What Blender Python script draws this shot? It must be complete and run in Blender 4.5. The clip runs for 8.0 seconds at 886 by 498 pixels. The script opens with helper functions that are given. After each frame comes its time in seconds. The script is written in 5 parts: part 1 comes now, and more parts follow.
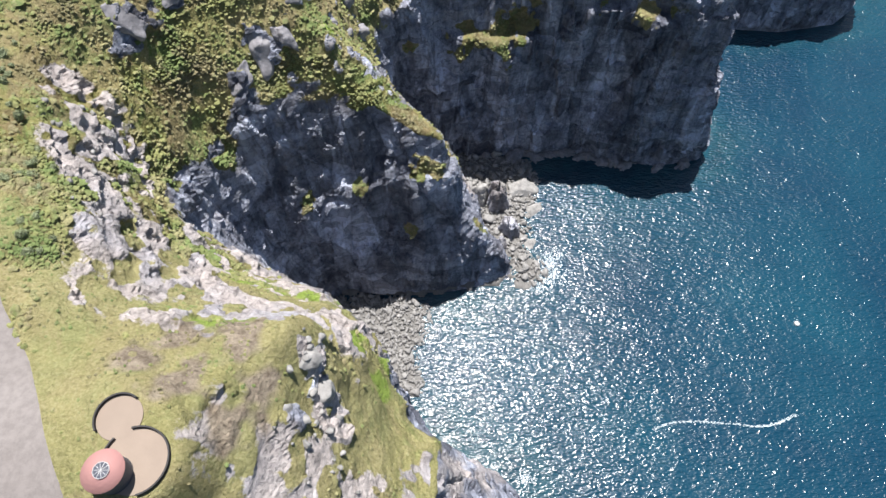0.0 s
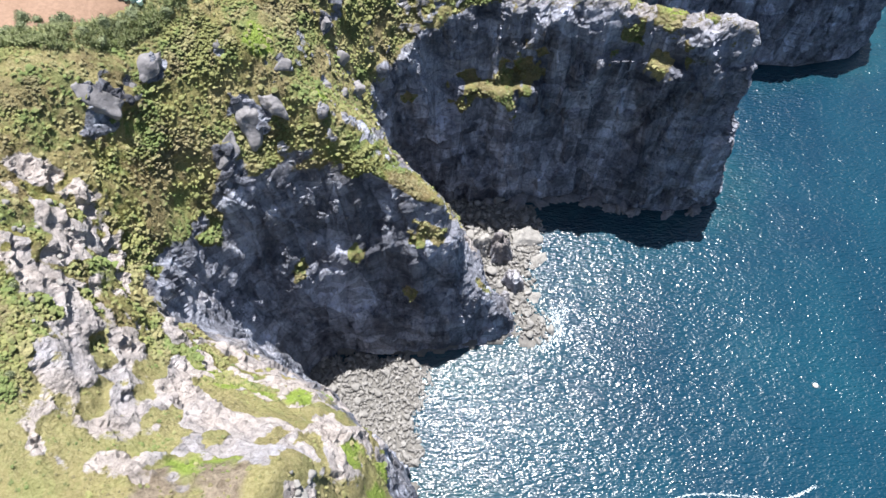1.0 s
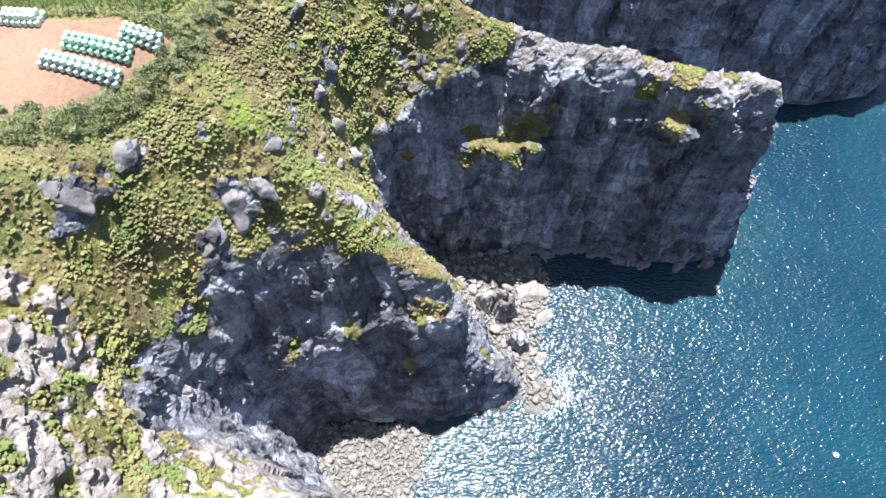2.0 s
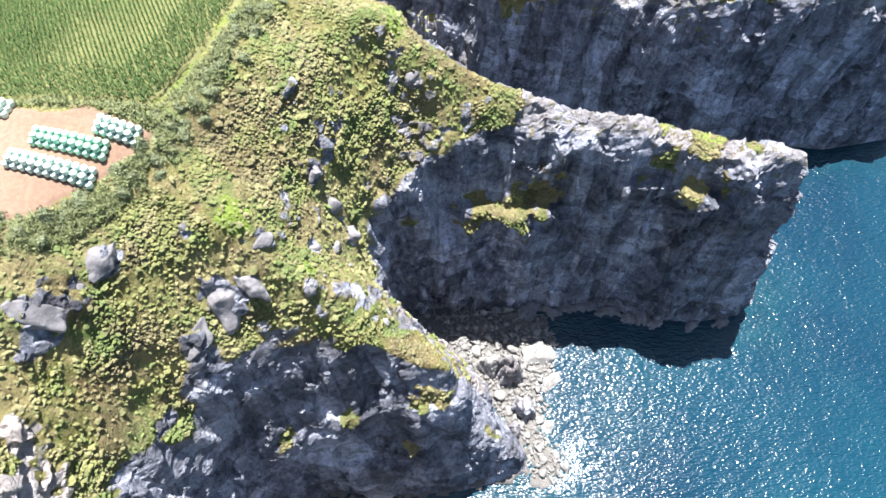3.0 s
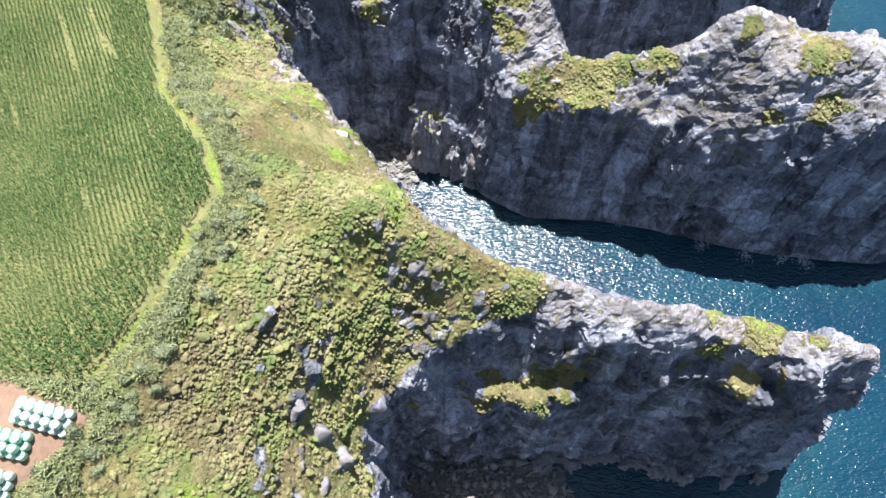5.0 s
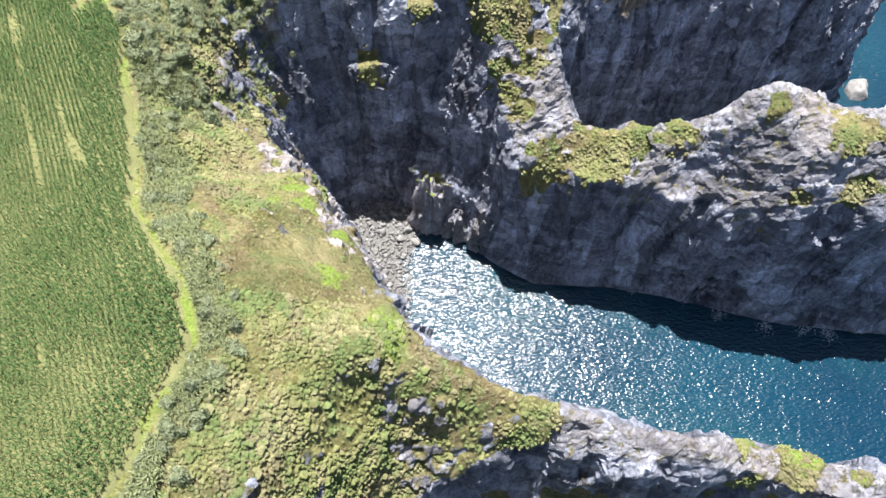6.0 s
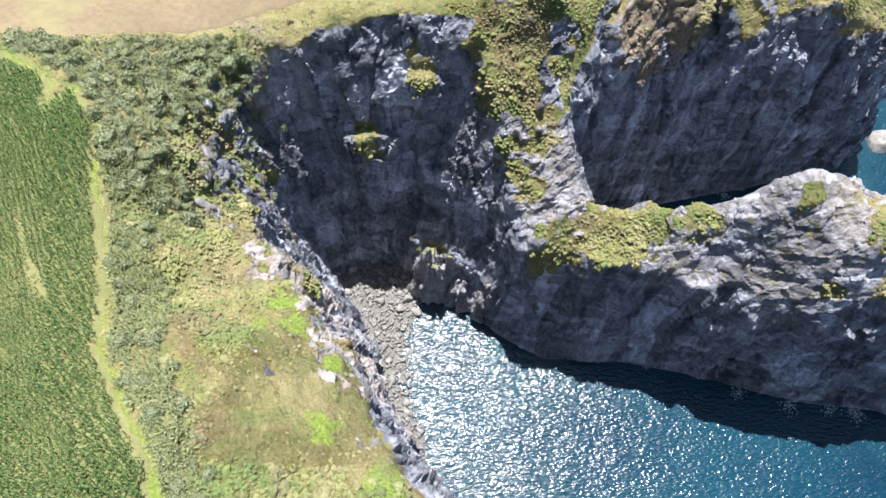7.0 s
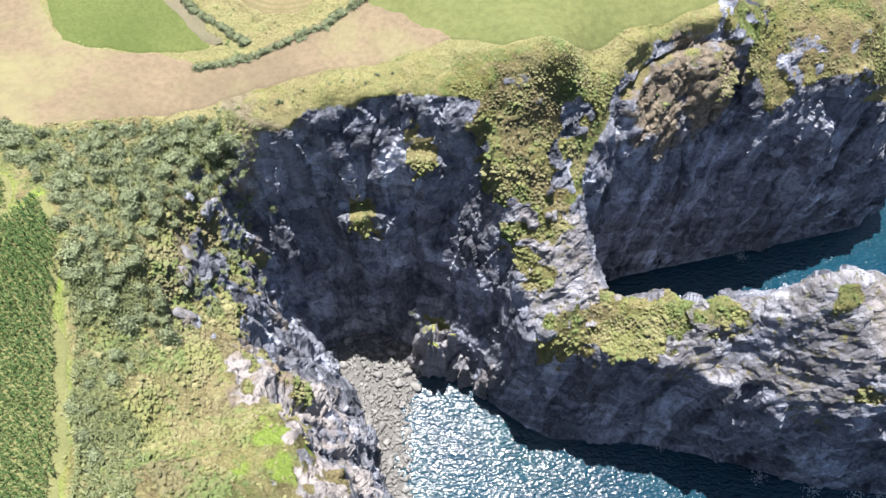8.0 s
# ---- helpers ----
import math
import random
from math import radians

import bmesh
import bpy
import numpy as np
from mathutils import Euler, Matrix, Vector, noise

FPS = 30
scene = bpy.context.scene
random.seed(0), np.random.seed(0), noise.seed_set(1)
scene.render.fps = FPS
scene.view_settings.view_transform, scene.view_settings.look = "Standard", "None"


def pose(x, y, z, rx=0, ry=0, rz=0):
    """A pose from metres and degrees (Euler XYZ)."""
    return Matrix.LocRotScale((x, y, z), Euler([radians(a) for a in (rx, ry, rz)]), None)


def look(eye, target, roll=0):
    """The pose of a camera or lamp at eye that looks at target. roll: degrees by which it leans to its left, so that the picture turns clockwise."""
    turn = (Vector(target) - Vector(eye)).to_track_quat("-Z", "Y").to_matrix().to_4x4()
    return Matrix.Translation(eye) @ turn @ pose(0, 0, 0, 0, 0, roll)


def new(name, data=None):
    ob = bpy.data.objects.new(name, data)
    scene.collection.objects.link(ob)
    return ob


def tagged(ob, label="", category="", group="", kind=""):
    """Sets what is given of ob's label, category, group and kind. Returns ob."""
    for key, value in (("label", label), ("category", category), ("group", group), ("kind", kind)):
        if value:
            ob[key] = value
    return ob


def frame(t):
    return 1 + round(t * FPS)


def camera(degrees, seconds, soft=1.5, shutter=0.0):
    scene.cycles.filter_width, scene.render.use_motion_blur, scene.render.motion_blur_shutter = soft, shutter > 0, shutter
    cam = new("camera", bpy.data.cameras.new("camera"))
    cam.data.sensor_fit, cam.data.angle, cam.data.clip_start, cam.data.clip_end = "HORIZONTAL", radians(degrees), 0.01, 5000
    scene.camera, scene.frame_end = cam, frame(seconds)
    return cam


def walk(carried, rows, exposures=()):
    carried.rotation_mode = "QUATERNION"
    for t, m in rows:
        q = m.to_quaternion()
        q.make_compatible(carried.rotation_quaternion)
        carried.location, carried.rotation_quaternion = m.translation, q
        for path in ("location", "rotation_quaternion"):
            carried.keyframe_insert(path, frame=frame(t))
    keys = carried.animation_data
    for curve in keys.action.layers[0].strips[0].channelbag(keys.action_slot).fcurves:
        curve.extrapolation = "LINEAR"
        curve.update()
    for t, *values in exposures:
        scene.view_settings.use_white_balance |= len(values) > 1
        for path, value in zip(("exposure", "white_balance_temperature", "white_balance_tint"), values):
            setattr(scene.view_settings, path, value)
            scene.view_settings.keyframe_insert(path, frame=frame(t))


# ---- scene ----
cam = camera(70.4, 8.0, soft=1.5)
METRES, EYE, TILT, LEAN, TURN = 210.0, 211.0, -61.5, 0.0, 0.0
ROWS = [
    (0.0, 0.0, 0.0, 0.0, -0.0, 0.0, -0.0),
    (0.5, -0.0021, 0.0267, 0.0499, -0.08, -0.15, 0.01),
    (1.0, -0.0039, 0.054, 0.1006, -0.16, -0.31, 0.06),
    (1.5, -0.0067, 0.0813, 0.1514, -0.26, -0.47, 0.1),
    (3.0, -0.0156, 0.1613, 0.3052, -0.51, -0.84, -0.06),
    (3.5, -0.0191, 0.1888, 0.3546, -0.56, -0.84, -0.13),
    (4.0, -0.0214, 0.2184, 0.4091, -0.57, -0.87, -0.2),
    (4.5, -0.0236, 0.2501, 0.4672, -0.61, -0.9, -0.28),
    (6.0, -0.0284, 0.3461, 0.6452, -0.54, -0.92, -0.36),
    (6.5, -0.0305, 0.3792, 0.7047, -0.55, -0.93, -0.31),
    (7.0, -0.0328, 0.413, 0.7644, -0.56, -0.91, -0.27),
    (7.5, -0.0359, 0.4465, 0.8249, -0.61, -0.92, -0.26),
    (8.0, -0.0355, 0.4763, 0.8783, -0.59, -0.92, -0.27),
]
walk(cam, [(t, pose(0, 0, EYE, TILT, LEAN, TURN) @ pose(METRES * x, METRES * y, METRES * z, 90 + pitch, roll, yaw)) for t, x, y, z, yaw, pitch, roll in ROWS],
     exposures=[(0.0, 0.75), (1.5, 1.07), (3.0, 1.43), (3.5, 1.5), (4.5, 1.26), (6.5, 1.03), (8.0, 0.96)])

# ---- light ----
SUN = Vector((-0.05, 0.345, 1.0)).normalized()
world = bpy.data.worlds.new("sky")
scene.world = world
world.use_nodes = True
wn = world.node_tree
sky = wn.nodes.new("ShaderNodeTexSky")
sky.sky_type = "NISHITA"
sky.sun_disc = False
sky.sun_elevation = math.asin(SUN.z)
sky.sun_rotation = math.atan2(SUN.x, SUN.y)
wn.links.new(sky.outputs["Color"], wn.nodes["Background"].inputs["Color"])
wn.nodes["Background"].inputs["Strength"].default_value = 0.05
lamp = bpy.data.lights.new("sun", "SUN")
lamp.energy, lamp.angle, lamp.color = 5.0, radians(0.5), (1.0, 0.955, 0.925)
new("sun", lamp).matrix_world = look((0, 0, 0), -SUN)


# ---- materials ----
class Nodes:
    """A small hand for wiring node materials."""

    def __init__(self, name, roughness=0.9, specular=0.2):
        self.mat = bpy.data.materials.new(name)
        self.mat.use_nodes = True
        self.tree = self.mat.node_tree
        self.bsdf = self.tree.nodes["Principled BSDF"]
        self.bsdf.inputs["Roughness"].default_value = roughness
        self.bsdf.inputs["Specular IOR Level"].default_value = specular
        self.geo = self.tree.nodes.new("ShaderNodeNewGeometry")

    def link(self, a, b):
        self.tree.links.new(a, b)

    def put(self, socket, value):
        if isinstance(value, bpy.types.NodeSocket):
            self.link(value, socket)
        elif isinstance(value, tuple) and len(value) == 3 and socket.type == "RGBA":
            socket.default_value = (*value, 1)
        else:
            socket.default_value = value

    def place(self, scale=(1, 1, 1), turn=(0, 0, 0)):
        m = self.tree.nodes.new("ShaderNodeMapping")
        self.link(self.geo.outputs["Position"], m.inputs["Vector"])
        m.inputs["Scale"].default_value = scale
        m.inputs["Rotation"].default_value = [radians(a) for a in turn]
        return m.outputs["Vector"]

    def noise(self, size, detail=4, rough=0.55, scale=(1, 1, 1), turn=(0, 0, 0), warp=0.0):
        n = self.tree.nodes.new("ShaderNodeTexNoise")
        self.link(self.place(scale, turn), n.inputs["Vector"])
        n.inputs["Scale"].default_value, n.inputs["Detail"].default_value = 1 / size, detail
        n.inputs["Roughness"].default_value, n.inputs["Distortion"].default_value = rough, warp
        return n.outputs["Fac"]

    def cells(self, size, feature="F1", scale=(1, 1, 1), turn=(0, 0, 0), out="Distance", bend=0.0):
        n = self.tree.nodes.new("ShaderNodeTexVoronoi")
        n.feature = feature
        at = self.place(scale, turn)
        if bend:
            w = self.tree.nodes.new("ShaderNodeTexNoise")
            self.link(at, w.inputs["Vector"])
            w.inputs["Scale"].default_value, w.inputs["Detail"].default_value = 1.6 / size, 5
            add = self.tree.nodes.new("ShaderNodeVectorMath")
            add.operation = "MULTIPLY_ADD"
            self.link(w.outputs["Color"], add.inputs[0])
            add.inputs[1].default_value = (bend, bend, bend)
            self.link(at, add.inputs[2])
            at = add.outputs["Vector"]
        self.link(at, n.inputs["Vector"])
        n.inputs["Scale"].default_value = 1 / size
        return n.outputs[out]

    def ramp(self, fac, *stops):
        n = self.tree.nodes.new("ShaderNodeValToRGB")
        while len(n.color_ramp.elements) < len(stops):
            n.color_ramp.elements.new(0.5)
        for e, (at, c) in zip(n.color_ramp.elements, stops):
            e.position = at
            e.color = (c, c, c, 1) if isinstance(c, (int, float)) else (*c, 1)
        self.put(n.inputs["Fac"], fac)
        return n.outputs["Color"]

    def mix(self, fac, a, b, mode="MIX"):
        n = self.tree.nodes.new("ShaderNodeMix")
        n.data_type, n.blend_type = "RGBA", mode
        self.put(n.inputs["Factor"], fac)
        self.put(n.inputs["A"], a)
        self.put(n.inputs["B"], b)
        for s in n.inputs:
            if s.identifier == "A_Color":
                self.put(s, a)
            if s.identifier == "B_Color":
                self.put(s, b)
        return [o for o in n.outputs if o.type == "RGBA"][0]

    def maths(self, op, a, b=0.0, c=0.0, clamp=False):
        n = self.tree.nodes.new("ShaderNodeMath")
        n.operation, n.use_clamp = op, clamp
        for s, v in zip(n.inputs, (a, b, c)):
            self.put(s, v)
        return n.outputs[0]

    def attribute(self, name):
        n = self.tree.nodes.new("ShaderNodeAttribute")
        n.attribute_name = name
        s = self.tree.nodes.new("ShaderNodeSeparateColor")
        self.link(n.outputs["Color"], s.inputs["Color"])
        return s.outputs

    def chance(self):
        return self.tree.nodes.new("ShaderNodeObjectInfo").outputs["Random"]

    def island(self):
        return self.geo.outputs["Random Per Island"]

    def bump(self, height, distance=0.3, strength=1.0):
        n = self.tree.nodes.new("ShaderNodeBump")
        n.inputs["Strength"].default_value, n.inputs["Distance"].default_value = strength, distance
        self.link(height, n.inputs["Height"])
        if self.bsdf.inputs["Normal"].links:
            self.link(self.bsdf.inputs["Normal"].links[0].from_socket, n.inputs["Normal"])
        self.link(n.outputs["Normal"], self.bsdf.inputs["Normal"])

    def done(self, color, roughness=None):
        self.put(self.bsdf.inputs["Base Color"], color)
        if roughness is not None:
            self.put(self.bsdf.inputs["Roughness"], roughness)
        return self.mat


def plain(name, color, roughness=0.8, spread=0.25, size=0.6, specular=0.3, vary="chance"):
    """A weathered surface of one colour, with stains at two scales and small changes from piece to piece."""
    k = Nodes(name, roughness, specular)
    dark = tuple(c * (1 - spread) for c in color)
    light = tuple(min(1, c * (1 + spread)) for c in color)
    c = k.mix(k.noise(size, 5), dark, light)
    c = k.mix(k.maths("MULTIPLY", k.chance() if vary == "chance" else k.island(), 0.5), c, tuple(c * (1 - spread) for c in color))
    k.bump(k.noise(size * 0.3, 4), 0.04)
    return k.done(c)


def rock_color(k):
    """Blue-grey sea-cliff rock: tall panels of their own tone, dipping beds, streaks down the faces, pale crusts,
    joints darkened as shade in their cracks.
    """
    panel = k.noise(9.0, 5, 0.6, scale=(1, 1, 0.2), turn=(5, -7, 0), warp=0.6)
    beds = k.noise(6.0, 8, 0.62, scale=(0.35, 0.35, 1.7), turn=(14, 22, 0), warp=1.0)
    streak = k.noise(2.2, 7, 0.66, scale=(1.3, 1.3, 0.11), turn=(6, -10, 0), warp=0.4)
    c = k.ramp(beds, (0.3, (0.14, 0.145, 0.165)), (0.43, (0.245, 0.25, 0.275)), (0.56, (0.34, 0.342, 0.365)), (0.72, (0.45, 0.455, 0.475)))
    c = k.mix(0.45, c, k.ramp(streak, (0.33, (0.09, 0.095, 0.112)), (0.47, (0.25, 0.255, 0.28)), (0.66, (0.46, 0.465, 0.485))))
    c = k.mix(k.ramp(panel, (0.34, 0.5), (0.47, 0.0)), c, (0.09, 0.093, 0.11))
    c = k.mix(k.ramp(panel, (0.53, 0.0), (0.68, 0.5)), c, (0.47, 0.475, 0.5))
    c = k.mix(k.ramp(k.noise(2.0, 7, 0.72), (0.56, 0.0), (0.7, 0.6)), c, (0.55, 0.545, 0.54))
    c = k.mix(k.ramp(k.noise(1.1, 8, 0.74), (0.36, 0.65), (0.47, 0.0)), c, (0.04, 0.04, 0.05))
    c = k.mix(k.ramp(k.noise(18, 5, 0.6, scale=(1, 1, 0.6), warp=1.0), (0.36, 0.7), (0.49, 0.0)), c, (0.05, 0.052, 0.063))
    c = k.mix(k.ramp(k.noise(14, 6, 0.6, scale=(1, 1, 0.4), turn=(0, 12, 40), warp=1.0), (0.53, 0.0), (0.66, 0.5)), c, (0.50, 0.505, 0.535))
    c = k.mix(k.ramp(k.noise(15, 4, 0.6), (0.54, 0.0), (0.72, 0.4)), c, (0.21, 0.175, 0.145))
    runs = k.noise(4.0, 6, 0.6, scale=(1, 1, 0.06), turn=(3, -8, 0), warp=0.3)
    c = k.mix(k.ramp(runs, (0.57, 0.0), (0.66, 0.6)), c, (0.52, 0.53, 0.56))
    c = k.mix(k.ramp(runs, (0.34, 0.6), (0.43, 0.0)), c, (0.07, 0.072, 0.085))
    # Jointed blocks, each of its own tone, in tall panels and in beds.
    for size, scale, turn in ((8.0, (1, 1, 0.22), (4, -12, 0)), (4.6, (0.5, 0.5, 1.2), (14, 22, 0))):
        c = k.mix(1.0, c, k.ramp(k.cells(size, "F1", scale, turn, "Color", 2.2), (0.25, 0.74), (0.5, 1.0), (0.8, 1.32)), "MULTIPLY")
        # Joint lines carry the shade of the cracks in their colour.
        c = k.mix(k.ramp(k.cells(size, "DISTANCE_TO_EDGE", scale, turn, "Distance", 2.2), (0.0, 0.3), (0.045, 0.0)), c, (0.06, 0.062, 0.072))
    return k.mix(1.0, c, (1.05, 1.11, 1.25), "MULTIPLY")


def turf_patches(k, olive, fresh, tan, heath):
    """Patches of olive scrub, fresh green, dry tan grass and brown heath, a few metres across, with ragged borders."""
    c = k.mix(k.ramp(k.noise(13, 7, 0.68, warp=0.5), (0.49, 0.0), (0.55, 0.85)), olive, fresh)
    c = k.mix(k.ramp(k.noise(10, 7, 0.7, turn=(0, 0, 30), warp=0.6), (0.50, 0.0), (0.56, 0.8)), c, tan)
    c = k.mix(k.ramp(k.noise(15, 7, 0.7, turn=(0, 0, 75), warp=0.6), (0.525, 0.0), (0.58, 0.8)), c, heath)
    return k.mix(k.ramp(k.noise(4.5, 7, 0.7, turn=(0, 0, 50)), (0.56, 0.0), (0.62, 0.6)), c, fresh)


def make_ground_material():
    """Cliff rock, scrub turf and pale bare soil, by the cover that each spot carries."""
    k = Nodes("cliff_and_turf", 0.92, 0.15)
    rock, dry, pale = k.attribute("cover")[:3]
    lush, thick, earth = k.attribute("growth")[:3]
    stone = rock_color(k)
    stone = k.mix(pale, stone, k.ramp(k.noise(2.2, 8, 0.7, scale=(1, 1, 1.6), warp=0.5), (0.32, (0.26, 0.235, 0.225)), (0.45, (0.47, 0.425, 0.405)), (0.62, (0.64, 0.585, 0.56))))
    grain = k.noise(0.55, 5, 0.7)
    green = turf_patches(k, k.ramp(grain, (0.3, (0.16, 0.155, 0.05)), (0.7, (0.32, 0.31, 0.12))), k.ramp(grain, (0.3, (0.10, 0.15, 0.045)), (0.7, (0.20, 0.27, 0.09))),
                         k.ramp(grain, (0.3, (0.26, 0.225, 0.10)), (0.7, (0.43, 0.37, 0.20))), k.ramp(grain, (0.3, (0.15, 0.115, 0.06)), (0.7, (0.28, 0.215, 0.12))))
    straw = k.ramp(grain, (0.28, (0.285, 0.25, 0.125)), (0.5, (0.37, 0.33, 0.175)), (0.72, (0.46, 0.415, 0.25)))
    lime = k.ramp(grain, (0.3, (0.18, 0.28, 0.05)), (0.7, (0.33, 0.43, 0.095)))
    turf = k.mix(k.maths("MULTIPLY", dry, 0.75), green, straw)
    # Turf under thick scrub darkened: the shade between clumps, painted in.
    turf = k.mix(k.maths("MULTIPLY", thick, 0.4), turf, k.ramp(grain, (0.3, (0.035, 0.036, 0.016)), (0.7, (0.13, 0.12, 0.05))))
    turf = k.mix(lush, turf, lime)
    brown = k.ramp(k.noise(1.8, 7, 0.72), (0.34, (0.15, 0.12, 0.09)), (0.5, (0.28, 0.235, 0.18)), (0.68, (0.43, 0.37, 0.285)))
    turf, stone = k.mix(earth, turf, brown), k.mix(earth, stone, brown)
    edge = k.maths("ADD", rock, k.maths("MULTIPLY", k.maths("SUBTRACT", k.noise(2.2, 6, 0.7), 0.5), 1.3))
    edge = k.ramp(edge, (0.42, 0.0), (0.58, 1.0))
    k.bump(k.noise(2.6, 8, 0.68, scale=(0.7, 0.7, 1.5), turn=(14, 22, 0), warp=0.6), 1.3)
    k.bump(k.noise(3.4, 6, 0.65, scale=(1, 1, 0.3), turn=(4, -6, 0), warp=0.4), 1.0)
    k.bump(k.noise(0.7, 6, 0.7), 0.4)
    return k.done(k.mix(edge, turf, stone))


def make_water_material():
    k = Nodes("sea_water", 0.19, 0.8)
    k.bsdf.inputs["IOR"].default_value = 1.33
    k.bsdf.inputs["Coat Weight"].default_value, k.bsdf.inputs["Coat Roughness"].default_value, k.bsdf.inputs["Coat IOR"].default_value = 0.5, 0.36, 1.33
    shoal = k.attribute("shoal")[0]
    deep = k.ramp(k.noise(60, 4, 0.55), (0.3, (0.002, 0.030, 0.062)), (0.7, (0.004, 0.052, 0.086)))
    near = k.ramp(k.noise(9, 5, 0.6), (0.35, (0.005, 0.036, 0.052)), (0.7, (0.012, 0.08, 0.098)))
    k.bump(k.noise(26, 3, 0.5, scale=(1, 0.7, 1), turn=(0, 0, 20)), 1.0)
    k.bump(k.noise(10, 2, 0.5, scale=(1, 1.3, 1), turn=(0, 0, 20)), 0.3)
    k.bump(k.noise(2.2, 1, 0.5, scale=(0.75, 1.8, 1), turn=(0, 0, 28), warp=0.7), 0.47)
    k.bump(k.noise(1.1, 1, 0.5, scale=(0.9, 1.5, 1), turn=(0, 0, -10), warp=0.5), 0.26)
    k.link(k.bsdf.inputs["Normal"].links[0].from_socket, k.bsdf.inputs["Coat Normal"])
    return k.done(k.mix(shoal, deep, near))


GROUND, WATER = make_ground_material(), make_water_material()

# ---- the form of the land ----
# Foot of the cliffs, from south to north (x, y).
FOOT_SOUTH = [(60, -900), (40, -200), (34, -80), (28, 0), (24, 26), (17, 33), (7, 35), (-2, 38), (-8, 46), (-13, 55), (-27, 68.5), (-38, 76), (-46, 88),
              (-37, 97), (-17, 96), (3, 97), (18, 100), (26, 103), (24, 112), (16, 121), (12, 130), (4, 136), (-8, 142), (-15, 147), (-16, 151)]
FOOT_MIDDLE = [(-12, 157), (-6, 160), (2, 159), (15, 159), (34, 160), (52, 162), (67, 157), (87, 154), (95, 155), (106, 157), (108, 163), (104, 171), (95, 178),
               (82, 183), (65, 187), (45, 191), (25, 194), (8, 198), (-4, 206), (-13, 215), (-19, 226), (-26, 242), (-31, 258), (-40, 270), (-46, 280)]
FOOT_NORTH = [(-35, 286), (-18, 283), (-6, 275), (5, 270), (10, 264), (15, 259), (30, 250), (58, 249), (80, 245), (102, 239), (119, 235), (137, 233),
              (158, 231), (185, 236), (200, 250), (196, 266), (165, 275), (130, 280), (95, 284), (65, 290), (49, 296), (46, 304), (57, 309), (80, 314),
              (104, 319), (135, 326), (157, 331), (168, 345), (172, 370), (195, 430), (260, 560), (500, 1100)]
# Upper edge of the cliffs: x, y, height, and how the face falls from it (under 1: steep at its foot).
RIM_SOUTH = [(10, -900, 95, .8), (8, -200, 95, .8), (4, -60, 88, .8), (0, 0, 80, .8), (-1, 28, 73, .8), (-7, 34, 71, .8), (-14, 42, 78, .8),
             (-18, 52, 77, .6), (-31, 64, 72, .6), (-42, 70, 70, .6), (-51, 73, 75, .6), (-60, 77, 83, .8), (-65, 81, 88, .8), (-63, 92, 82, .8),
             (-57, 103, 74, .85), (-51, 112, 84, .66), (-40, 117, 82, .74), (-30, 120, 80, .76), (-18, 120, 74, .76), (-8, 118, 67, .76), (0, 117, 61, .8)]
RIM_CAPE = [(5, 119, 46, .8), (6, 123, 42, .8), (-4, 124, 62, .8), (-12, 127, 69, .8), (-17, 133, 73, .8), (-20, 141, 67, .8), (-20.5, 148, 66, .8),
            (-22, 156, 73, .8), (-16, 164, 72, .7), (-7, 171, 75, .7), (5, 176, 78, .7), (20, 178, 81, .75), (34, 174.5, 81, .9), (50, 174, 82, .9),
            (66, 169.5, 78, .9), (75, 167, 79, 1), (93, 167.5, 79, 1), (94, 171, 79, 1)]
RIM_POINT = [(80, 173, 80, .8), (66, 177, 80, .8), (50, 178.5, 84, .8), (36, 180, 85, .8), (20, 184, 87, .8), (6, 187, 91, .8), (-5, 191, 95, .8),
             (-12, 197, 99, .8), (-18, 206, 95, .8), (-23, 216, 91, .8), (-29, 226, 88, .8), (-36, 236, 85, .8), (-45, 247, 82, .8), (-52, 259, 76, .8),
             (-56, 271, 70, .8), (-60, 283, 75, .8), (-61, 294, 83, .8), (-52, 305, 89, .8), (-34, 312.5, 93, .8), (-14, 313, 95, .85), (3, 309.5, 96, .85)]
RIM_NORTH = [(8, 299, 85, .8), (13, 290, 75, .9), (16, 278, 62, 1), (18, 268, 52, 1.1), (30, 264.5, 53, 1.2), (45, 261, 53, 1.3), (60, 257, 53, 1.2),
             (75, 251, 55, 1.1), (89, 245, 56, 1), (105, 245, 63, 1), (125, 245, 66, 1), (150, 246, 66, 1), (180, 248, 60, 1), (192, 254, 52, 1)]
RIM_CROOK = [(188, 262, 52, .8), (160, 267, 66, .8), (130, 269, 74, .8), (106, 268, 79, .8), (90, 272, 82, .8), (82, 271, 84, .8), (72, 270, 74, .8),
            (58, 271, 66, .8), (45, 273, 61, .8), (36, 275, 61, .8), (31, 282, 68, .8), (28, 292, 74, .8), (29, 300, 78, .8)]
RIM_BACK = [(33, 309, 84, .4), (36, 319, 93, .3), (46, 329, 96, .25), (58, 334, 97, .25), (66, 335, 97, .25), (75, 337, 91, .3), (85, 328, 77, .5), (99, 332, 78, .6), (125, 338, 72, .7), (150, 343, 58, .8), (160, 352, 62, .8),
            (163, 372, 72, .8), (184, 430, 80, .8), (250, 560, 80, .8), (490, 1100, 80, .8)]
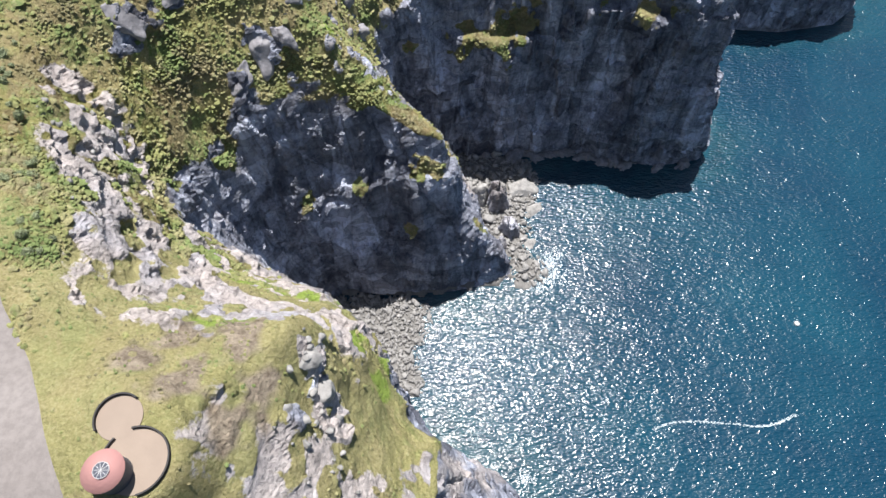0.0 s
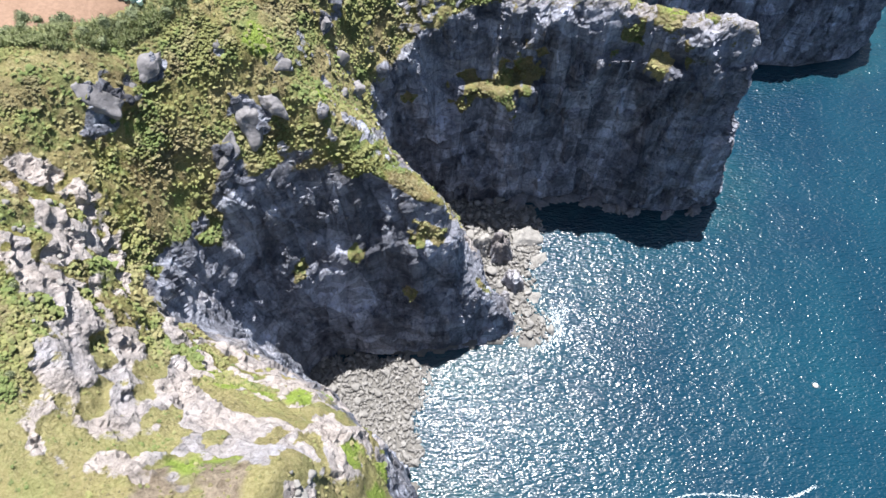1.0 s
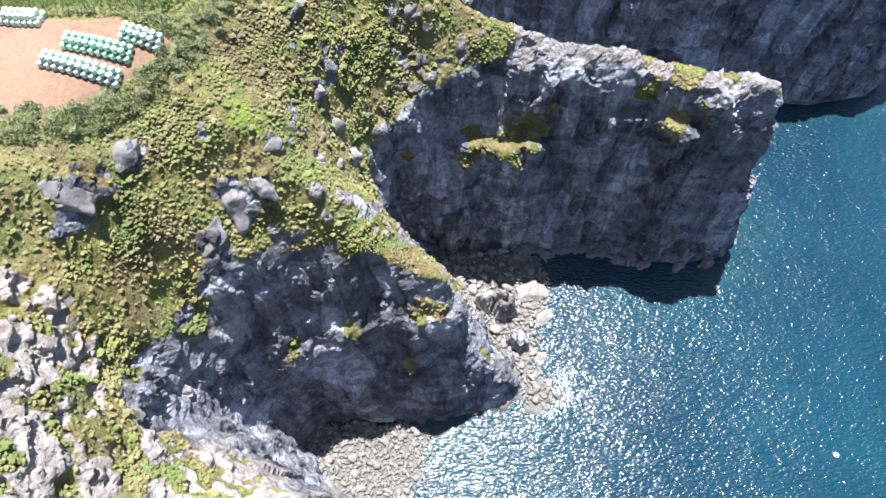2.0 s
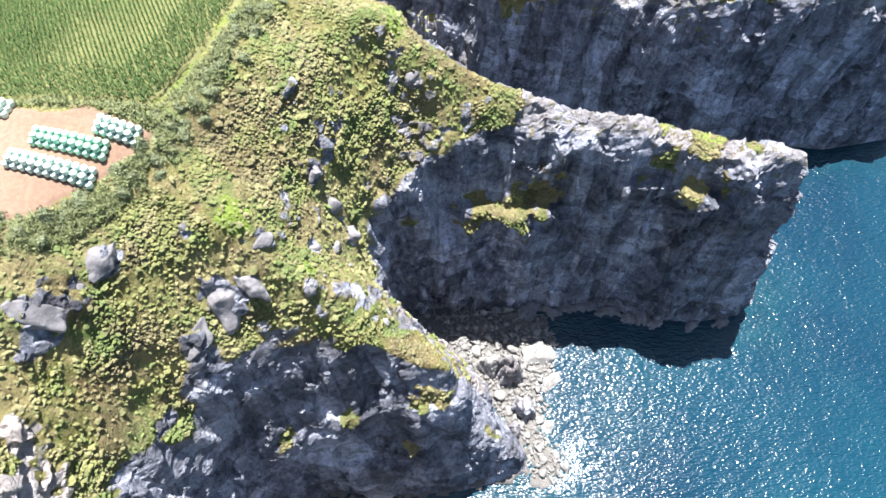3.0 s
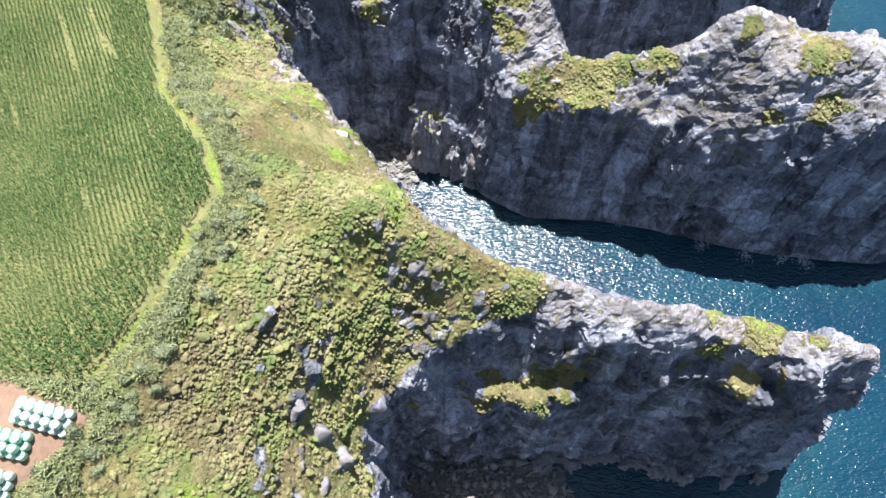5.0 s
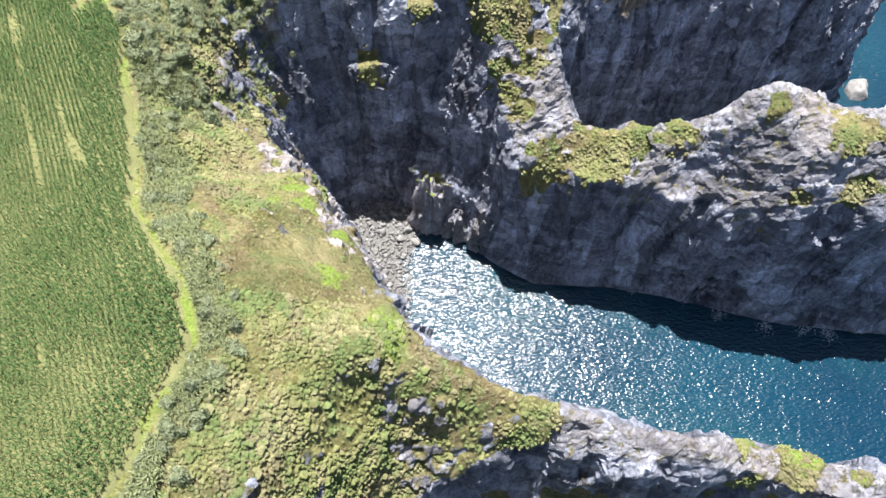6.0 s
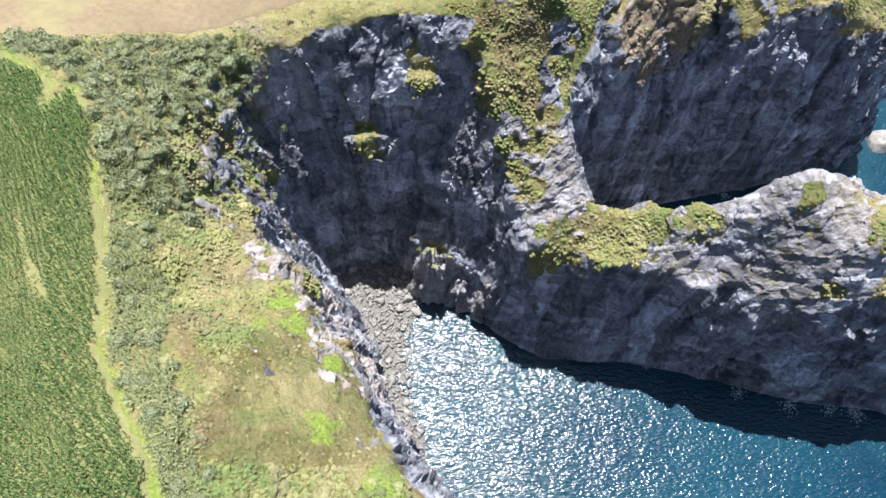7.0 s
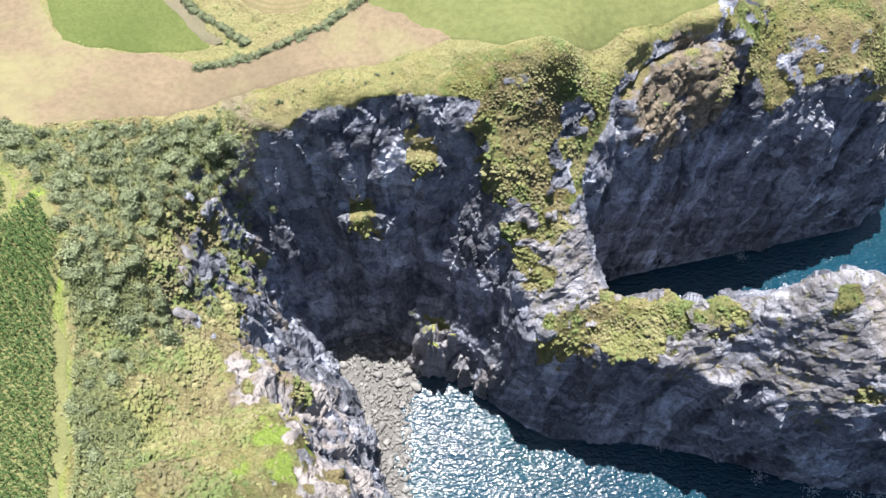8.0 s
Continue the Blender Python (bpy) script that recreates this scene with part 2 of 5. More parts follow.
# Heights on top of the land (x, y, z).
TOP_SOUTH = [(-25, 40, 109), (-60, 43, 116), (-33, 45, 103), (-55, 50, 106), (-63, 57, 114), (-61, 62, 104), (-72, 84, 103), (-75, 85, 111), (-77, 91, 108),
             (-70, 98, 99), (-74, 103, 106), (-78, 112, 118), (-69, 112, 106), (-64, 123, 108), (-46, 123, 92), (-30, 126, 91), (-43, 136, 107), (-50, 15, 123),
             (-62, 28, 121), (-42, 20, 124), (-25, 24, 108), (-18, 26, 95), (-12, 28, 82), (-71, 80, 107), (-66.6, 64.5, 113.5), (-90, 60, 121), (-130, 40, 123), (-400, 0, 130)]
TOP_MIDDLE = [(-60, 147, 118), (-30, 154, 92), (-47, 152, 114), (-41, 157, 110), (-32, 164, 103), (-45, 168, 117), (-38, 169, 112), (-19, 177, 93),
              (-12, 178, 85), (-18, 188, 105), (-6, 186, 96), (-21, 182, 99), (-30, 180, 106), (-49, 192, 116), (-90, 200, 112), (-44, 205, 113), (-29, 210, 100), (-40, 214, 106),
              (-31, 221, 93), (-38, 230, 91), (-54, 239, 89), (-62, 240, 99), (-90, 148, 118), (-130, 150, 118), (-130, 220, 110), (-400, 200, 125)]
TOP_NORTH = [(-64.7, 284, 88), (-63, 268, 90), (21.8, 314, 103), (-68, 265, 98), (-75, 269, 102), (-63, 262, 88), (-94, 285, 102), (-68, 325, 92), (-24, 326, 95), (-120, 343, 95), (0, 345, 99), (62, 338, 98),
             (48, 331, 96), (30, 322, 96), (22, 311, 97), (62, 328, 91), (90, 340, 86), (115, 348, 88), (85, 266, 83), (73, 265, 73), (58, 267, 64),
             (66, 259, 55.5), (78, 259, 68), (100, 253, 76), (111, 249, 68), (97, 248, 64), (116, 257, 80), (142, 258, 72), (21, 295, 78), (20, 284, 69),
             (24, 270, 58), (0, 450, 110), (-300, 600, 120)]
FOOT = np.array(FOOT_SOUTH + FOOT_MIDDLE + FOOT_NORTH + [(-1500, 1100), (-1500, -900)], float)
RIM = np.array(RIM_SOUTH + RIM_CAPE + RIM_POINT + RIM_NORTH + RIM_CROOK + RIM_BACK + [(-1490, 1100, 110, .8), (-1490, -900, 120, .8)], float)


def step(a, b, v):
    t = np.clip((v - a) / (b - a), 0, 1)
    return t * t * (3 - 2 * t)


def to_line(px, py, line):
    """Distance from points to a closed line, and the nearest segment's end numbers and share."""
    best, seg, share = np.full(px.shape, 1e18), np.zeros(px.shape, int), np.zeros(px.shape)
    for n in range(len(line)):
        (ax, ay), (bx, by) = line[n][:2], line[(n + 1) % len(line)][:2]
        dx, dy = bx - ax, by - ay
        s = np.clip(((px - ax) * dx + (py - ay) * dy) / (dx * dx + dy * dy), 0, 1)
        d = (px - ax - s * dx) ** 2 + (py - ay - s * dy) ** 2
        near = d < best
        best[near], seg[near], share[near] = d[near], n, s[near]
    return np.sqrt(best), seg, share


def within(px, py, line):
    odd = np.zeros(px.shape, bool)
    for n in range(len(line)):
        (ax, ay), (bx, by) = line[n][:2], line[(n + 1) % len(line)][:2]
        if ay != by:
            odd ^= ((ay > py) != (by > py)) & (px < (bx - ax) * (py - ay) / (by - ay) + ax)
    return odd


class Heights:
    """Smooth height over the top of the land, through the rim and the spots known inside it."""

    def __init__(self):
        spots = np.array([p for p in TOP_SOUTH + TOP_MIDDLE + TOP_NORTH if p[2] > 0] + [tuple(p[:3]) for p in RIM], float)
        self.at = spots[:, :2]
        self.mean = 100.0
        k = self.kernel(self.at[:, 0], self.at[:, 1]) - 0.6 * np.eye(len(spots))
        self.w = np.linalg.solve(k, spots[:, 2] - self.mean)

    def kernel(self, x, y):
        return -np.sqrt((x[:, None] - self.at[:, 0]) ** 2 + (y[:, None] - self.at[:, 1]) ** 2 + 4.0)

    def __call__(self, x, y):
        x, y = np.asarray(x, float), np.asarray(y, float)
        out = np.empty(x.size)
        for n in range(0, x.size, 20000):
            out[n : n + 20000] = self.kernel(x.ravel()[n : n + 20000], y.ravel()[n : n + 20000]) @ self.w
        return np.clip(out + self.mean, 2, 135).reshape(x.shape)


TOP = Heights()


def land(x, y):
    """Height of the land; under water it falls away."""
    x, y = np.asarray(x, float), np.asarray(y, float)
    dw, _, _ = to_line(x, y, FOOT)
    dr, seg, s = to_line(x, y, RIM)
    nxt = (seg + 1) % len(RIM)
    zr, fall = (RIM[seg, n] * (1 - s) + RIM[nxt, n] * s for n in (2, 3))
    u = dw / np.maximum(dw + dr, 1e-6)
    face = zr * u ** fall
    # A fresh scar under the pasture's edge, sheer at its top.
    face -= 5 * step(0.75, 1, u) * step(33, 42, x) * (1 - step(66, 74, x)) * ((y > 300) & (y < 345))
    z = np.where(within(x, y, RIM), TOP(x, y), face)
    return np.where(within(x, y, FOOT), z, -np.minimum(dw * 1.5, 12))
# ---- end of form ----


# ---- tools for building ----
def part(name, bm, material, parent=None, label="", smooth=False):
    """One mesh object out of a bmesh, under a thing or a part."""
    me = bpy.data.meshes.new(name)
    bm.to_mesh(me)
    bm.free()
    return dress(name, me, material, parent, label, smooth)


def dress(name, me, material, parent=None, label="", smooth=False):
    me.materials.append(material)
    if smooth:
        me.polygons.foreach_set("use_smooth", np.ones(len(me.polygons), bool))
    ob = new(name, me)
    ob.parent = parent
    if label:
        tagged(ob, label)
    return ob


def mesh_of(name, verts, faces):
    """A mesh from numpy arrays; faces all with the same number of corners."""
    verts, faces = np.asarray(verts, np.float32), np.asarray(faces, np.int32)
    me = bpy.data.meshes.new(name)
    me.vertices.add(len(verts))
    me.vertices.foreach_set("co", verts.ravel())
    me.loops.add(faces.size)
    me.loops.foreach_set("vertex_index", faces.ravel())
    me.polygons.add(len(faces))
    me.polygons.foreach_set("loop_start", np.arange(0, faces.size, faces.shape[1], dtype=np.int32))
    me.update(calc_edges=True)
    return me


def paint(me, name, values):
    values = np.asarray(values, np.float32)
    full = np.zeros((len(me.vertices), 4), np.float32)
    full[:, : values.shape[1]] = values
    full[:, 3] = 1
    layer = me.attributes.new(name, "FLOAT_COLOR", "POINT")
    layer.data.foreach_set("color", full.ravel())


def speckle(ix, iy, iz, seed):
    h = (ix.astype(np.int64) * 374761393 + iy.astype(np.int64) * 668265263 + iz.astype(np.int64) * 2147483647 + seed * 974711) & 0xFFFFFFFF
    h = ((h ^ (h >> 13)) * 1274126177) & 0xFFFFFFFF
    return ((h ^ (h >> 16)) & 0xFFFF) / 32767.5 - 1


def rough(p, size, seed=0, squash=(1, 1, 1)):
    """Smooth value noise from -1 to 1 at the points p."""
    q = p * (np.array(squash) / size)
    i = np.floor(q).astype(np.int64)
    f = q - i
    f = f * f * (3 - 2 * f)
    out = 0
    for dx in (0, 1):
        for dy in (0, 1):
            for dz in (0, 1):
                w = np.abs(1 - dx - f[:, 0]) * np.abs(1 - dy - f[:, 1]) * np.abs(1 - dz - f[:, 2])
                out = out + w * speckle(i[:, 0] + dx, i[:, 1] + dy, i[:, 2] + dz, seed)
    return out


def cells_of(p, size, seed=0, squash=(1, 1, 1)):
    """One random value from -1 to 1 for each of the irregular blocks into which space is split."""
    q = p * (np.array(squash) / size)
    i = np.floor(q).astype(np.int64)
    best, value = np.full(len(p), 1e9), np.zeros(len(p))
    for dx in (-1, 0, 1):
        for dy in (-1, 0, 1):
            for dz in (-1, 0, 1):
                a, b, c = i[:, 0] + dx, i[:, 1] + dy, i[:, 2] + dz
                d = sum((n + 0.5 + 0.45 * speckle(a, b, c, seed + k) - q[:, k]) ** 2 for k, n in enumerate((a, b, c)))
                near = d < best
                best[near] = d[near]
                value[near] = speckle(a, b, c, seed + 7)[near]
    return value


def normals_of(verts, faces):
    n = np.cross(verts[faces[:, 2]] - verts[faces[:, 0]], verts[faces[:, 3]] - verts[faces[:, 1]])
    out = np.zeros_like(verts)
    for c in range(4):
        np.add.at(out, faces[:, c], n)
    return out / np.maximum(np.linalg.norm(out, axis=1, keepdims=True), 1e-9)


def spotted(p, spots):
    """How near the points are to any of the round spots (x, y, z, radius): 1 inside, 0 outside."""
    out = np.zeros(len(p))
    for x, y, z, r in spots:
        near = (np.abs(p[:, 0] - x) < 2 * r) & (np.abs(p[:, 1] - y) < 2 * r)
        q = p[near]
        d = np.sqrt((q[:, 0] - x) ** 2 + (q[:, 1] - y) ** 2 + (0.8 * (q[:, 2] - z)) ** 2) / r + 0.75 * rough(q, 4.5, 71) + 0.6 * rough(q, 1.7, 72)
        out[near] = np.maximum(out[near], 1 - step(0.6, 1.3, d))
    return out


# ---- fields, yard and road: outlines on the plan ----
CORN = [(-140, 153), (-84, 153), (-70, 152), (-58, 151.5), (-54, 158), (-50, 167), (-45.5, 187), (-49, 197), (-64, 216), (-72, 240), (-77, 253),
        (-80, 268), (-88, 279), (-91, 271), (-95, 282), (-110, 290), (-140, 296)]
YARD = [(-140, 150), (-84, 150.5), (-68, 150), (-57, 146), (-66, 136.5), (-76, 128), (-90, 120), (-140, 118)]
ROAD = [(-160, 112), (-112, 100), (-95, 85), (-69, 38.5), (-62.5, 30), (-58, 23), (-50.5, 10), (-44, -10), (-30, -60), (-45, -60), (-58, -12), (-65, 8), (-73, 21), (-84, 34), (-108, 78), (-122, 86), (-160, 98)]
STUBBLE = [(-135, 300), (-97, 299), (-77, 306), (-59, 314), (-37, 320.5), (-18, 323), (-4, 326), (-16, 336), (-27, 342), (-36, 335.5), (-55, 325.5), (-68, 323.5),
           (-82, 325), (-101, 327), (-111, 341), (-120, 360), (-150, 360)]
PASTURE = [(-4, 326), (8, 322), (23, 321), (38, 331), (60, 339), (80, 352), (80, 395), (-40, 395), (-27, 342), (-16, 336)]
MEADOW = [(-108, 395), (-109, 343), (-101, 329), (-82, 326.5), (-66, 329), (-77, 342), (-84, 352), (-95, 395)]
HAYFIELD = [(-65, 352), (-60, 345), (-53, 340), (-44, 339), (-37, 344), (-30, 352), (-22, 395), (-70, 395)]
FLAT = [CORN, YARD, ROAD, STUBBLE, PASTURE, MEADOW, HAYFIELD]

# Bare outcrops, pale weathered rock and soil, plants on the cliffs, bright moss (x, y, z, radius).
OUTCROPS = [(-71, 112.5, 109, 4.4), (-68, 117, 108, 3.0), (-64, 123.5, 108, 3.2), (-47, 123.5, 92, 4.6), (-41.5, 125.5, 92, 3.0), (-51, 132, 106, 1.5), (-38, 133, 100, 2.0),
            (-34, 135, 98, 1.3), (-30, 126.5, 92, 2.2), (-26, 129, 87, 2.0), (-30, 137, 90, 1.7), (-27, 141, 86, 1.8), (-31, 153, 95, 2.6), (-28, 150.5, 86, 2.2), (-24.5, 147, 75, 2.4),
            (-29, 161, 95, 1.8), (-9, 184, 94, 2.5), (-52, 116, 87, 3.0), (-61, 267, 87, 2.2), (-62, 273, 83, 2.0), (-60, 259, 85, 2.0),
            (-23, 35, 106, 2.6), (-21.5, 31, 101, 3.0), (-19.5, 26.5, 97, 2.4), (-25.5, 25.5, 107, 1.9)]
PALE_LINES = [([(-78, 94), (-73, 85), (-71, 75), (-64, 65), (-60, 56), (-53, 47)], 6.0), ([(-66, 80), (-57, 72), (-50, 71.5), (-43, 68)], 3.0),
              ([(-48, 252), (-43, 244), (-37, 235), (-32, 227), (-26, 217)], 4.2), ([(-40, 252), (-34, 241), (-28, 229), (-21, 217)], 4.0), ([(-20, 50), (-28, 56), (-36, 62), (-46, 68)], 2.6), ([(-55, 41), (-46, 40), (-37, 40.5), (-29, 42), (-24, 39)], 2.6), ([(-23, 37), (-21, 30), (-20, 25)], 3.0), ([(-30, 20), (-22, 15), (-12, 12)], 7.5), ([(-4, 20), (6, 24), (14, 31)], 5.0), ([(-15, 138), (-8, 132), (0, 127), (7, 123)], 3.0)]
GREENS = [(-3, 128, 54, 4), (-11, 134, 62, 4), (4, 125, 42, 3.5), (-15, 45, 78, 4), (-12, 38, 75, 4), (-9, 31, 75, 4), (-14, 29, 86, 5), (-16, 52, 72, 3), (8, 169, 54, 5), (19, 170, 56, 6), (27, 171, 62, 5.5), (53, 171, 67, 3), (58, 171, 73, 3), (69, 167, 67, 4), (74, 167, 72, 3), (68, 173, 79, 4.5),
          (38, 268, 56, 7), (28, 266, 50, 7), (48, 267, 60, 7), (63, 268, 66, 5), (103, 259, 80, 6), (96, 249, 63, 2.2), (110, 249, 66, 4), (-12, 164, 55, 2),
          (-3, 113, 54, 5), (-25, 110, 51, 2.5), (-41, 105, 50, 2.2)]
MORE_GREENS = [(12, 290, 70, 4), (16, 283, 67, 3.5), (21, 279, 63, 3), (8, 297, 81, 5), (70, 326, 84, 3.5), (52, 322, 84, 3), (-55, 262, 76, 5), (-57, 275, 68, 5), (-56, 284, 62, 4), (85, 265, 81, 2.5), (-28, 298, 60, 5), (-20, 299, 63, 3), (-12, 305, 82, 4.5), (10, 302, 88, 7), (16, 296, 80, 6), (7, 307, 95, 7), (20, 288, 73, 4),
               (-8, 282, 19, 4.5), (-40, 249, 68, 4.5), (-35, 238, 76, 4), (-47, 254, 70, 4), (-30, 227, 80, 4), (63, 325, 86, 5), (80, 337, 86, 6), (87, 330, 77, 4), (103, 343, 86, 8), (116, 341, 81, 6), (-12, 103, 33, 2.5), (140, 256, 72, 7)]
SHELVES = [(4, 33, 150, 182, 55, 4.5), (48, 61, 160, 180, 67, 3), (63, 78, 156, 176, 67, 3.5), (-45, -38, 100, 115, 49, 1.8), (-30, -20, 104, 118, 51, 1.8),
           (-10, 4, 103, 120, 52, 2.2), (-35, -18, 286, 306, 61, 4), (-14, -4, 298, 310, 80, 3)]
MOSS = [(-43, 239, 88, 2.6), (-39, 233, 88, 2.6), (-35, 226, 92, 3.2), (-33, 231, 83, 2.0), (-42, 226, 95, 2), (-28, 219, 91, 2.2), (-27, 206, 101, 3), (-15, 194, 103, 3.4), (-43, 135, 107, 2.6),
        (-30, 130, 94, 2.2), (58, 178, 82, 2.5), (70, 175, 79, 3), (79, 172, 79, 2), (-20, 46, 84, 3), (-13, 38, 80, 3), (-45, 61, 82, 3), (-37, 59, 82, 2.5), (-31, 58, 80, 3), (-52, 66, 86, 2.5), (-33, 240, 74, 2.6), (-37, 246, 72, 2.2), (-28, 232, 72, 2.2), (-36, 38, 110, 3.5), (-40, 40, 110, 2.5), (-13, 46, 70, 3)]


EARTH = [(50, 321, 86, 7), (60, 325, 87, 8), (69, 329, 84, 6), (56, 318, 78, 7), (65, 321, 79, 6), (46, 317, 79, 5), (-36, 172, 110, 3), (-57, 146, 114, 4), (-20, 66, 74, 4), (-39, 28, 121, 5), (-31, 22, 117, 4), (-34, 36, 114, 4), (-42, 36, 116, 3), (-30, 28, 114, 3), (-47, 30, 121, 3), (-36, 244, 82, 3), (-46, 244, 88, 3.5), (-41, 251, 74, 3)]
TERRACES = [(-41.2, 15.2, 4.4), (-44.8, 21.0, 3.2), (-43.6, 13.4, 2.6)]
TERRACE_HEIGHT = float(land(np.array([-42.6]), np.array([16.4]))[0])


def build_ground():
    """The land as one sheet: an even skin over the form above, roughened where the rock is bare."""
    x0, x1, y0, y1, d = -128.0, 208.0, -12.0, 372.0, 0.8
    nx, ny = int((x1 - x0) / d) + 1, int((y1 - y0) / d) + 1
    gx, gy = np.meshgrid(np.linspace(x0, x1, nx), np.linspace(y0, y1, ny))
    z = land(gx, gy)
    for _ in range(2):
        z[1:-1, 1:-1] = (z[1:-1, 1:-1] * 4 + z[:-2, 1:-1] + z[2:, 1:-1] + z[1:-1, :-2] + z[1:-1, 2:]) / 8
    low = -14.0
    top = np.stack([gx, gy, z], -1).reshape(-1, 3)
    base = top.copy()
    base[:, 2] = low
    n = np.arange(nx * ny).reshape(ny, nx)
    quads = np.stack([n[:-1, :-1], n[:-1, 1:], n[1:, 1:], n[1:, :-1]], -1).reshape(-1, 4)
    ring = np.concatenate([n[0, :-1], n[:-1, -1], n[-1, :0:-1], n[:0:-1, 0]])
    nxt = np.roll(ring, -1)
    sides = np.stack([ring, ring + nx * ny, nxt + nx * ny, nxt], -1)
    solid = mesh_of("land", np.concatenate([top, base]), np.concatenate([quads, quads[:, ::-1] + nx * ny, sides]))
    ob = new("land", solid)
    skin = ob.modifiers.new("skin", "REMESH")
    skin.mode, skin.voxel_size, skin.adaptivity = "VOXEL", 0.66, 0.0
    even = bpy.data.meshes.new_from_object(ob.evaluated_get(bpy.context.evaluated_depsgraph_get()))
    bpy.data.objects.remove(ob)
    p = np.empty(len(even.vertices) * 3, np.float32)
    even.vertices.foreach_get("co", p)
    p = p.reshape(-1, 3).astype(float)
    f = np.empty(len(even.polygons) * 4, np.int32)
    even.polygons.foreach_get("vertices", f)
    f = f.reshape(-1, 4)
    keep = (p[f][:, :, 2].min(1) > -4.5) & (p[f][:, :, 0].min(1) > x0 + 1) & (p[f][:, :, 0].max(1) < x1 - 1) & (p[f][:, :, 1].min(1) > y0 + 1) & (p[f][:, :, 1].max(1) < y1 - 1)
    used, f = np.unique(f[keep], return_inverse=True)
    p, f = p[used], f.reshape(-1, 4)
    nrm = normals_of(p, f)
    steep = step(0.25, 0.5, 1 - nrm[:, 2] + 0.1 * rough(p, 9, 3) + 0.06 * rough(p, 3, 4))
    deep_in = to_line(p[:, 0], p[:, 1], RIM)[0] * np.where(within(p[:, 0], p[:, 1], RIM), 1, -1)
    steep *= 1 - 0.93 * step(-1.2, 1.6, deep_in + 1.6 * rough(p, 4, 6) + 1.4 * rough(p, 11, 7))
    fray = 6 * rough(p, 7, 66) + 3 * rough(p, 2.5, 67)
    fins = ((p[:, 0] + fray > 14) & (p[:, 1] > 140) & (p[:, 1] < 200)) | ((p[:, 0] + fray > 44) & (p[:, 1] > 225) & (p[:, 1] < 292))
    fins |= (p[:, 0] + fray > 12) & (p[:, 0] < 60) & (p[:, 1] > 262) & (p[:, 1] < 292)
    plants = spotted(p, GREENS + MORE_GREENS)
    moss = spotted(p, MOSS)
    bare = np.maximum(spotted(p, OUTCROPS), 0.85 * spotted(p, EARTH[:6]))
    pale = np.zeros(len(p))
    for line, wide in PALE_LINES:
        away = np.full(len(p), 1e9)
        for (ax, ay), (bx, by) in zip(line, line[1:]):
            s = np.clip(((p[:, 0] - ax) * (bx - ax) + (p[:, 1] - ay) * (by - ay)) / ((bx - ax) ** 2 + (by - ay) ** 2), 0, 1)
            away = np.minimum(away, np.hypot(p[:, 0] - ax - s * (bx - ax), p[:, 1] - ay - s * (by - ay)))
        pale = np.maximum(pale, 1 - step(0.2, 1.5, (away + 2.6 * rough(p, 6, 8) + 1.8 * rough(p, 2.4, 9)) / wide))
    worn = step(-68, -58, p[:, 0]) * (1 - step(-20, -12, p[:, 0])) * step(36, 44, p[:, 1]) * (1 - step(68, 76, p[:, 1]))
    pale = np.maximum(pale * step(-0.55, 0.0, rough(p, 5, 68) + 0.6 * rough(p, 2, 69)), worn * step(-0.12, 0.2, rough(p, 8, 73) + 0.6 * rough(p, 3, 74)))
    west = 0.5 + 0.5 * rough(p, 7, 5)
    crop = step(0.5, 0.68, rough(p, 4.5, 10) + 0.7 * rough(p, 1.9, 30)) * (p[:, 0] > -42) * step(0.2, 0.36, 1 - nrm[:, 2]) * (p[:, 1] > 96) * (p[:, 1] < 300)
    bare = np.maximum(bare, 0.68 * crop * (deep_in < 22))
    # Ragged rock above the rims of the first and the inner cove and on the buttress between the coves.
    torn = rough(p, 6, 61) + 0.7 * rough(p, 2.4, 62)
    for xa, xb, ya, yb, reach in ((-72, -46, 84, 121, 4), (-70, -46, 252, 306, 9), (-6, 34, 274, 316, 16), (62, 120, 322, 350, 14)):
        zone = step(xa, xa + 5, p[:, 0]) * (1 - step(xb - 5, xb, p[:, 0])) * step(ya, ya + 5, p[:, 1]) * (1 - step(yb - 5, yb, p[:, 1]))
        bare = np.maximum(bare, zone * (1 - step(0.5 * reach, reach, deep_in)) * step(-0.15, 0.25, torn - 0.02 * deep_in))
    rock = np.maximum(np.maximum(steep, 0.62 * fins), np.maximum(bare * 0.85, pale * (0.75 + 0.4 * west)))
    rock = np.clip(rock - 0.75 * plants - 0.8 * moss, 0, 1)
    calm, open_land = np.ones(len(p)), np.ones(len(p), bool)
    for line in FLAT:
        inside, away = within(p[:, 0], p[:, 1], line), to_line(p[:, 0], p[:, 1], line)[0]
        open_land &= ~inside
        calm = np.minimum(calm, np.where(inside, 0, step(0, 4, away)))
    # Broad buttresses, joints and beds, then small knobs; gentle tussocks on the turf.
    dip = p @ np.array(Matrix.Rotation(radians(20), 3, "Y") @ Matrix.Rotation(radians(-12), 3, "X")).T
    big = 1 - 2 * np.abs(rough(p, 15, 11, (1, 1, 0.42)))
    flute = 1 - 2 * np.abs(rough(p, 6.5, 26, (1, 1, 0.22)))
    mid = 1 - 2 * np.abs(rough(dip, 6.2, 12, (0.8, 0.8, 1.1)))
    small = rough(dip, 2.6, 13, (0.75, 0.75, 1.4))
    hard = rock > 0.15
    blocks, chips = np.zeros(len(p)), np.zeros(len(p))
    blocks[hard] = cells_of(dip[hard] + 0.8 * small[hard, None], 5.5, 15, (1, 1, 0.75))
    chips[hard] = cells_of(dip[hard], 2.3, 35, (0.8, 0.8, 1.3))
    column = np.zeros(len(p))
